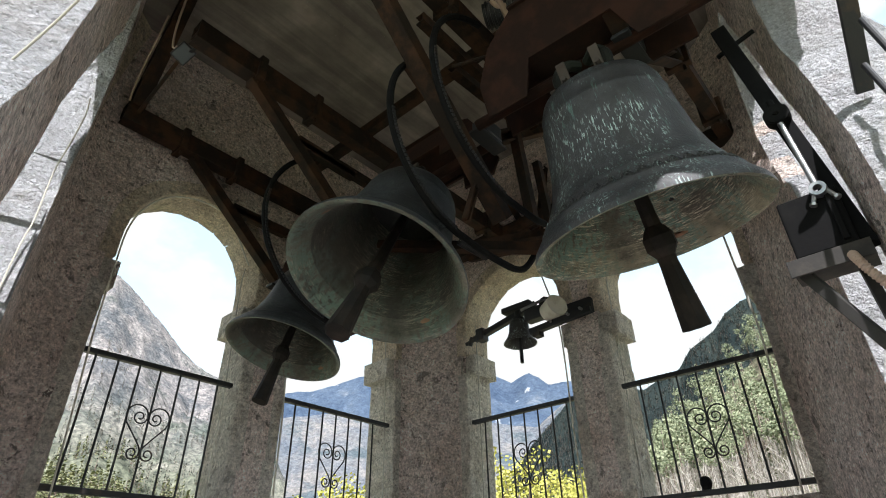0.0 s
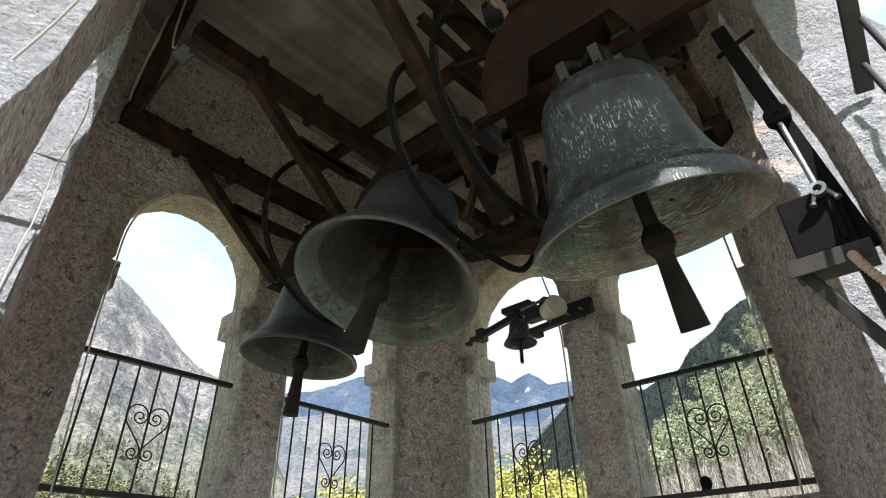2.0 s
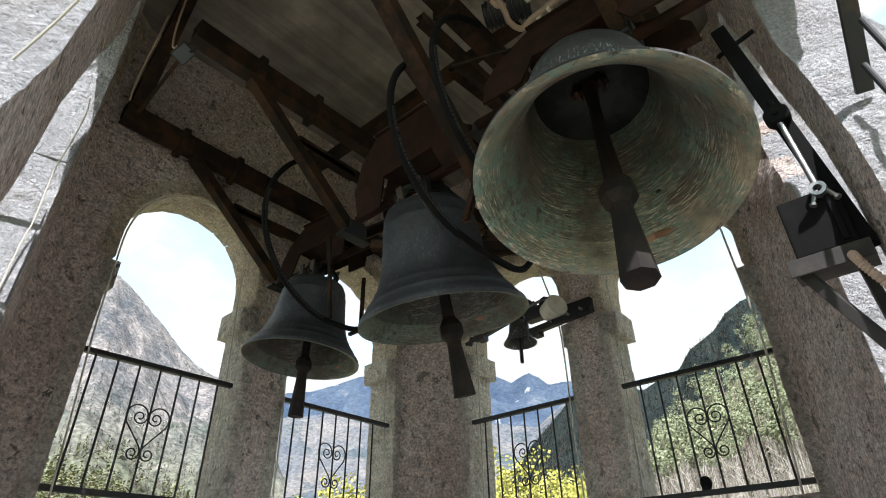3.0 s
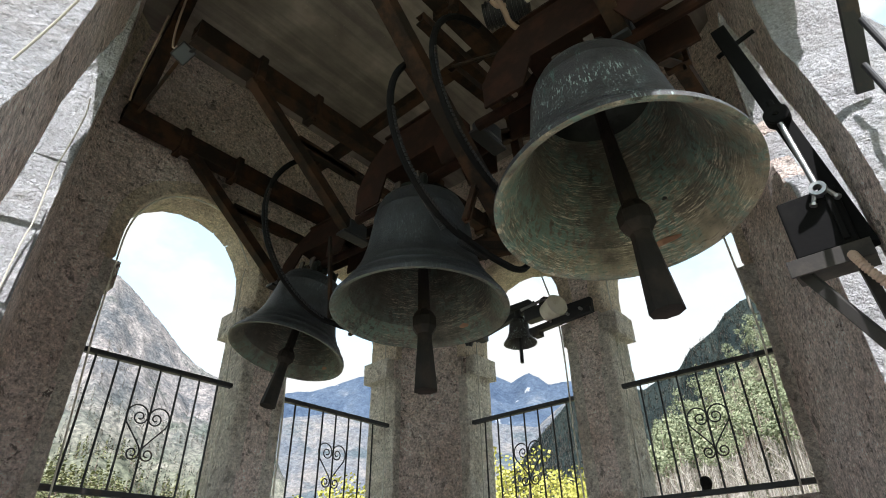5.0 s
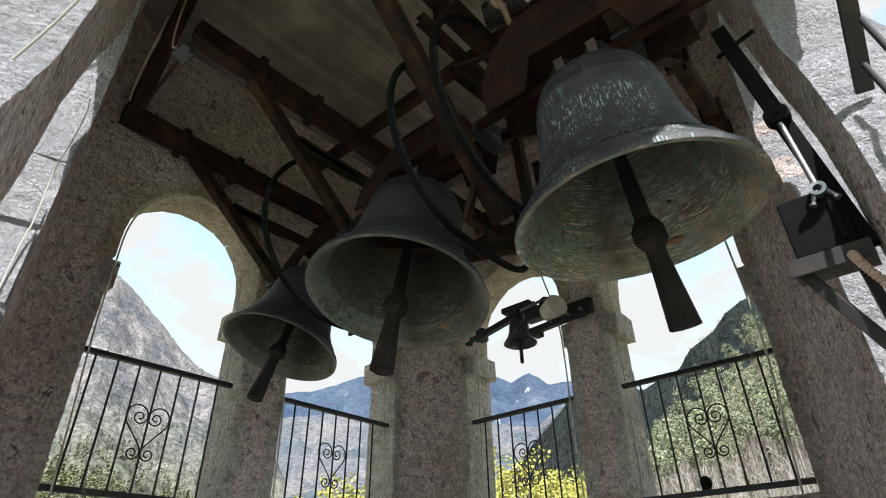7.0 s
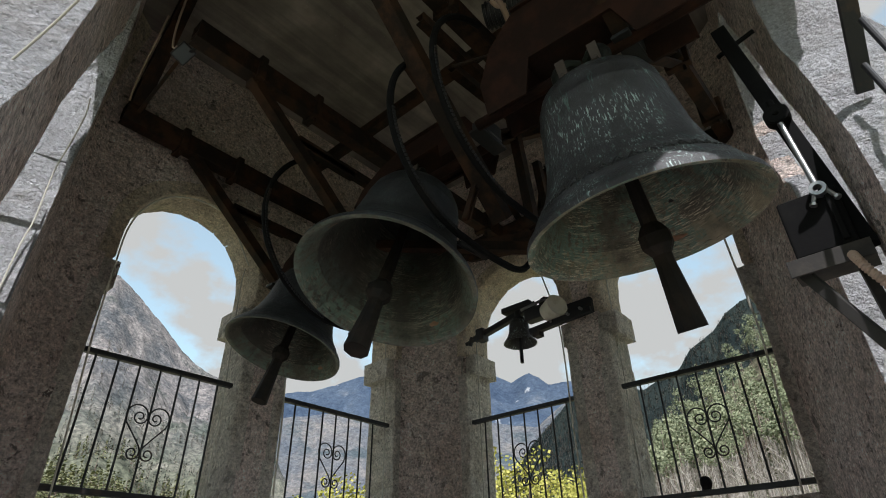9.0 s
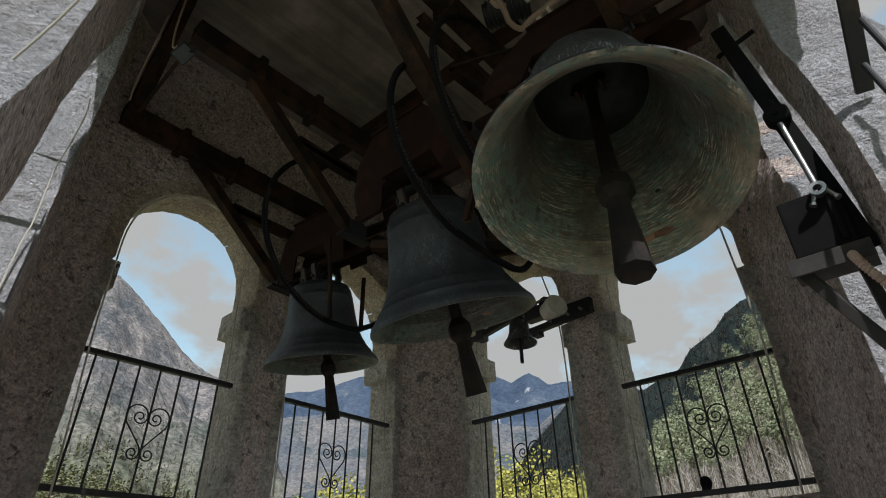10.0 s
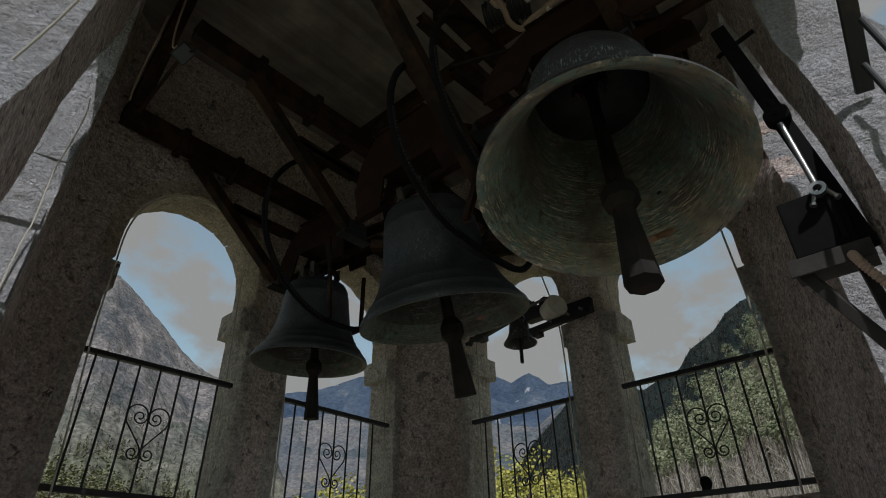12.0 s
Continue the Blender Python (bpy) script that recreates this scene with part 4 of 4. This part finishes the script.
def leaf_mat(name, c1, c2, c3):
    m, t, b = material(name, 0.7)
    b.inputs["Specular IOR Level"].default_value = 0.15
    g = t.nodes.new("ShaderNodeNewGeometry")
    t.links.new(ramp(t, g.outputs["Random Per Island"], [(0.0, c1), (0.5, c2), (1.0, c3)]), b.inputs["Base Color"])
    return m


PINE = leaf_mat("pine_needles", (0.09, 0.11, 0.065), (0.165, 0.19, 0.115), (0.27, 0.29, 0.19))
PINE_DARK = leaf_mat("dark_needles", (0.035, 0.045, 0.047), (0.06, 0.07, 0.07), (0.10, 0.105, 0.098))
SHRUB = leaf_mat("mixed_far_wood", (0.09, 0.105, 0.05), (0.165, 0.18, 0.085), (0.27, 0.265, 0.14))
# greyer, paler leaf tones: haze over the far trees put into colour
FAR_TREE = leaf_mat("hazed_far_trees", (0.055, 0.07, 0.06), (0.09, 0.105, 0.085), (0.14, 0.15, 0.115))
SPRING = leaf_mat("fresh_spring_leaves", (0.19, 0.20, 0.04), (0.31, 0.305, 0.07), (0.47, 0.43, 0.13))
BARE = leaf_mat("pale_bare_branches", (0.16, 0.14, 0.125), (0.27, 0.245, 0.22), (0.42, 0.39, 0.36))
BARK = leaf_mat("grey_brown_bark", (0.10, 0.075, 0.06), (0.17, 0.13, 0.11), (0.26, 0.22, 0.19))


class Soup:
    """Many small faces gathered into one mesh."""
    def __init__(self):
        self.v, self.f = [], []

    def quad(self, c, u, w):
        i = len(self.v)
        self.v += [c - u - w, c + u - w * 0.6, c + u * 0.7 + w, c - u * 0.8 + w * 0.8]
        self.f.append((i, i + 1, i + 2, i + 3))

    def stem(self, a, b, r0, r1, seg=5):
        d = (b - a).normalized()
        s = d.orthogonal().normalized()
        w = d.cross(s)
        i = len(self.v)
        for p, r in ((a, r0), (b, r1)):
            self.v += [p + r * (math.cos(2 * math.pi * k / seg) * s + math.sin(2 * math.pi * k / seg) * w) for k in range(seg)]
        self.f += [(i + k, i + (k + 1) % seg, i + seg + (k + 1) % seg, i + seg + k) for k in range(seg)]

    def mesh(self, name, mat, parent=None):
        me = bpy.data.meshes.new(name)
        me.from_pydata([tuple(p) for p in self.v], [], self.f)
        me.materials.append(mat)
        ob = new(name, me)
        if parent is not None:
            ob.parent = parent
        return ob


def rand_dir(rg):
    z, a = rg.uniform(-1, 1), rg.uniform(0, 2 * math.pi)
    r = math.sqrt(1 - z * z)
    return Vector((r * math.cos(a), r * math.sin(a), z))


def clump(soup, rg, c, size, n, leaf):
    for _ in range(n):
        p = c + rand_dir(rg) * size * rg.uniform(0.3, 1.0) ** 0.5
        u = rand_dir(rg)
        soup.quad(p, u * leaf * rg.uniform(0.6, 1.3), u.orthogonal().normalized() * leaf * rg.uniform(0.5, 1.1))


def wood(name, label, n, ctrl, d0, d1, e0, rough, f_lo, f_hi, a_lo, a_hi, height, mat, seed, kind="pine", leaves=60):
    rg = random.Random(seed)
    crown, trunks = Soup(), Soup()
    for _ in range(n):
        a, f = rg.uniform(a_lo, a_hi), rg.uniform(f_lo, f_hi)
        p = slope_point(a, f, ctrl, d0, d1, e0, rough)
        h = height * rg.uniform(0.6, 1.2)
        lean = Vector((rg.uniform(-0.08, 0.08), rg.uniform(-0.08, 0.08), 1))
        trunks.stem(p - Vector((0, 0, 0.8)), p + lean * h * 0.85, h * 0.014, h * 0.005)
        if kind == "bare":
            for _ in range(7):
                q = p + lean * h * rg.uniform(0.35, 0.85)
                e = q + (rand_dir(rg) + Vector((0, 0, 0.9))).normalized() * h * rg.uniform(0.12, 0.28)
                trunks.stem(q, e, h * 0.006, h * 0.002, 3)
            continue
        if kind == "pine":
            for _ in range(7):
                z = rg.uniform(0.55, 1.0)
                r = h * 0.17 * rg.uniform(0.3, 1.0) * (1.3 - z)  * 2.0
                ang = rg.uniform(0, 2 * math.pi)
                c = p + lean * h * z + Vector((math.cos(ang) * r, math.sin(ang) * r, 0))
                clump(crown, rg, c, h * rg.uniform(0.06, 0.12), leaves // 7, h * 0.017)
        else:
            for _ in range(leaves):
                z = rg.random() ** 1.4
                r = h * 0.2 * (1 - z) * rg.uniform(0.4, 1.0)
                ang = rg.uniform(0, 2 * math.pi)
                c = p + Vector((math.cos(ang) * r, math.sin(ang) * r, h * (0.12 + 0.88 * z)))
                u = Vector((math.cos(ang), math.sin(ang), -0.5))
                crown.quad(c, u * h * 0.05, Vector((-math.sin(ang), math.cos(ang), 0)) * h * 0.04)
    root = tagged(new(name), label, "wood", kind="stuff")
    trunks.mesh("trunks", BARE if kind == "bare" else BARK, root)
    if crown.f:
        crown.mesh("crowns", mat, root)
    return root


wood("pine_wood", "light green pines with thin reddish trunks on the slope", 230, C_EAST, 55, 190, 3.0, 0.006, 0.30, 1.0, 96, 113, 11.5, PINE, 11, "pine", 210)
wood("bare_wood", "bare grey saplings among leaf litter", 620, C_EAST, 55, 190, 3.0, 0.006, 0.03, 0.62, 96, 113, 6.5, PINE, 12, "bare")
wood("undergrowth", "green bushes low on the slope", 90, C_EAST, 55, 190, 3.0, 0.006, 0.02, 0.5, 96, 113, 3.0, PINE, 17, "cone", 70)
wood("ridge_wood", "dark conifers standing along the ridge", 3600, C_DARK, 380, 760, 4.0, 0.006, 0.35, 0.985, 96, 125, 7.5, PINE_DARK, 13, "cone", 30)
wood("valley_wood", "mixed conifers and budding trees at the mountain foot", 300, C_WEST, 330, 1500, 5.0, 0.030, 0.0, 0.16, 147, 169, 15.0, SHRUB, 14, "cone", 50)
wood("mountain_wood", "scattered dark trees on the mountainside", 700, C_WEST, 330, 1500, 5.0, 0.030, 0.12, 0.75, 147, 169, 13.0, FAR_TREE, 15, "cone", 18)


def spring_tree(az, dist, top, spread, seed):
    """A broad tree in first yellow leaf."""
    rg = random.Random(seed)
    x, y = EX + dist * math.cos(radians(az)), EY + dist * math.sin(radians(az))
    root = tagged(new("spring_tree"), "broad tree in fresh yellow-green leaf", "tree", "trees below the tower")
    trunk, crown = Soup(), Soup()
    base, fork = Vector((x, y, -16)), Vector((x, y, top - spread * 1.5))
    trunk.stem(base, fork, 0.35, 0.2, 10)
    tips = []
    for _ in range(34):
        d = rand_dir(rg)
        d.z = abs(d.z) * 1.1 - 0.25
        tip = Vector((x, y, top - spread * 0.9)) + Vector((d.x * spread, d.y * spread, d.z * spread * 0.85))
        knee = fork.lerp(tip, 0.5) + rand_dir(rg) * spread * 0.12
        trunk.stem(fork, knee, 0.09, 0.05, 6)
        trunk.stem(knee, tip, 0.05, 0.015, 5)
        tips.append(tip)
        tips.append(knee.lerp(tip, 0.6))
    for tip in tips:
        for _ in range(5):
            c = tip + rand_dir(rg) * spread * 0.26
            clump(crown, rg, c, 0.30, 30, 0.040)
    trunk.mesh("trunk", BARK, root)
    crown.mesh("crown", SPRING, root)
    return root


spring_tree(124.5, 17, 4.1, 2.6, 21)
spring_tree(138.8, 19, 3.85, 2.2, 22)
spring_tree(119.8, 22, 4.2, 1.7, 23)
spring_tree(133.0, 18, 3.9, 2.4, 24)


# ---- dressed stones of the openings ----
def stone_piece(name, corners, m, mat, parent):
    """A stone from its 4 face corners (x, z) between two depths, edges a little worn."""
    bm = bmesh.new()
    loop, y0, y1 = corners
    f = [bm.verts.new((x, y0, z)) for x, z in loop]
    g = [bm.verts.new((x, y1, z)) for x, z in loop]
    bm.faces.new(f), bm.faces.new(g[::-1])
    for i in range(4):
        j = (i + 1) % 4
        bm.faces.new((f[i], g[i], g[j], f[j]))
    bmesh.ops.subdivide_edges(bm, edges=bm.edges[:], cuts=1, use_grid_fill=True)
    for v in bm.verts:
        v.co += 0.006 * noise.noise_vector(m @ v.co * 7.0)
    bm.transform(m)
    return part(name, bm, mat, parent)


rng = random.Random(4)
for m, opens, owner in ((M_WEST, W_OPEN, wall_west), (M_NORTH, N_OPEN, wall_north)):
    for a, b in opens:
        for s, e in ((-1, a), (1, b)):
            z = Z_SILL - 0.02
            while z < Z_IMP0 - 0.02:
                h = rng.uniform(0.26, 0.46)
                z1 = Z_IMP0 if z + h > Z_IMP0 - 0.15 else z + h
                w = rng.uniform(0.075, 0.10)
                x0, x1 = sorted((e + s * rng.uniform(-0.004, 0.004), e + s * w))
                stone_piece("jamb_stone", ([(x0, z + 0.003), (x1, z + 0.003), (x1, z1 - 0.003), (x0, z1 - 0.003)], -0.006, THICK + 0.012), m, PALE, owner)
                z = z1
            x0, x1 = sorted((e - s * 0.055, e + s * 0.09))
            stone_piece("impost", ([(x0, Z_IMP0), (x1, Z_IMP0), (x1, Z_IMP1), (x0, Z_IMP1)], 0.05, THICK + 0.045), m, PALE, owner)
            x0, x1 = sorted((e, e + s * 0.10))
            stone_piece("springer", ([(x0, Z_IMP1), (x1, Z_IMP1), (x1, Z_IMP1 + STILT), (x0, Z_IMP1 + STILT)], -0.006, THICK + 0.012), m, BEIGE, owner)
        c, r, zs = (a + b) / 2, (b - a) / 2, Z_IMP1 + STILT
        n = 11
        for i in range(n):
            t0, t1 = math.pi * (i + 0.02) / n, math.pi * (i + 0.98) / n
            ro = r + 0.105
            stone_piece("voussoir", ([(c - r * math.cos(t0), zs + r * math.sin(t0)), (c - ro * math.cos(t0), zs + ro * math.sin(t0)), (c - ro * math.cos(t1), zs + ro * math.sin(t1)), (c - r * math.cos(t1), zs + r * math.sin(t1))], -0.008, THICK + 0.012), m, BEIGE, owner)
        x = a - 0.05
        while x < b + 0.04:
            w = min(0.45, b + 0.05 - x)
            stone_piece("sill_stone", ([(x + 0.002, Z_SILL - 0.09), (x + w - 0.002, Z_SILL - 0.09), (x + w - 0.002, Z_SILL + 0.012), (x + 0.002, Z_SILL + 0.012)], -0.01, THICK + 0.05), m, PALE, owner)
            x += w


# blocks of the south opening's jamb, with open joints between them
JAMB = [(1.05, 0.805), (1.9, 0.765), (2.4, 0.70), (3.05, 0.345), (3.5, 0.275), (3.9, 0.33)]
for z0, z1 in ((1.30, 1.72), (1.745, 2.115), (2.15, 2.575), (2.61, 3.05), (3.08, 3.50), (3.52, 3.88)):
    x0, x1 = (float(np.interp(z, *zip(*JAMB))) for z in (z0, z1))
    loop = [((4.2 - x) * 1.024, z) for x, z in ((x0 - 0.05, z0), (x0 + 0.016, z0), (x1 + 0.016, z1), (x1 - 0.05, z1))]
    stone_piece("jamb_stone", (loop, 0.012, THICK + 0.01), M_SOUTH, LIME, wall_south)
# beige blocks up the corner to the ceiling, standing in for the arch underside
M_CORNER = frame_of((-0.05, -2.98), (0.27, -0.32))
for loop in ([(0.24, 3.20), (0.43, 3.20), (0.42, 3.60), (0.21, 3.60)], [(0.21, 3.625), (0.42, 3.625), (0.35, 4.02), (0.13, 4.02)], [(0.13, 4.045), (0.35, 4.045), (0.29, 4.40), (0.06, 4.40)]):
    stone_piece("corner_stone", (loop, -0.03, 0.022), M_CORNER, BEIGE, wall_west)


# ---- what moves ----
# mean, swing, period and start of each bell, then of its clapper, and how fast it dies down
SWING = {
    "big": (-0.0292, 0.2634, 1.8125, 0.084, 0.0991, 0.3328, 0.0608, 0.164),
    "mid": (-0.0168, 0.35, 1.8141, 0.913, -0.0065, 0.4008, 0.9401, 0.1328),
    "small": (-0.0146, 0.2958, 1.8207, 0.6877, 0.0404, 0.36, 0.6938, 0.1529),
}


def motions():
    for key, (mean, amp, period, t0, cmean, camp, ct0, fall) in SWING.items():
        hung, root, clap, top = BELLS[key]
        rows, crow = [], []
        for i in range(121):
            t = i / 10
            f = 1 + fall * (6 - t) / 6
            th = math.degrees(mean + amp * f * math.cos(2 * math.pi * (t - t0) / period))
            ph = math.degrees(cmean + camp * f * math.cos(2 * math.pi * (t - ct0) / period))
            rows.append((t, hung @ pose(0, 0, 0, th)))
            crow.append((t, pose(0, 0, top, ph - th)))
        walk(root, rows)
        walk(clap, crow)


motions()
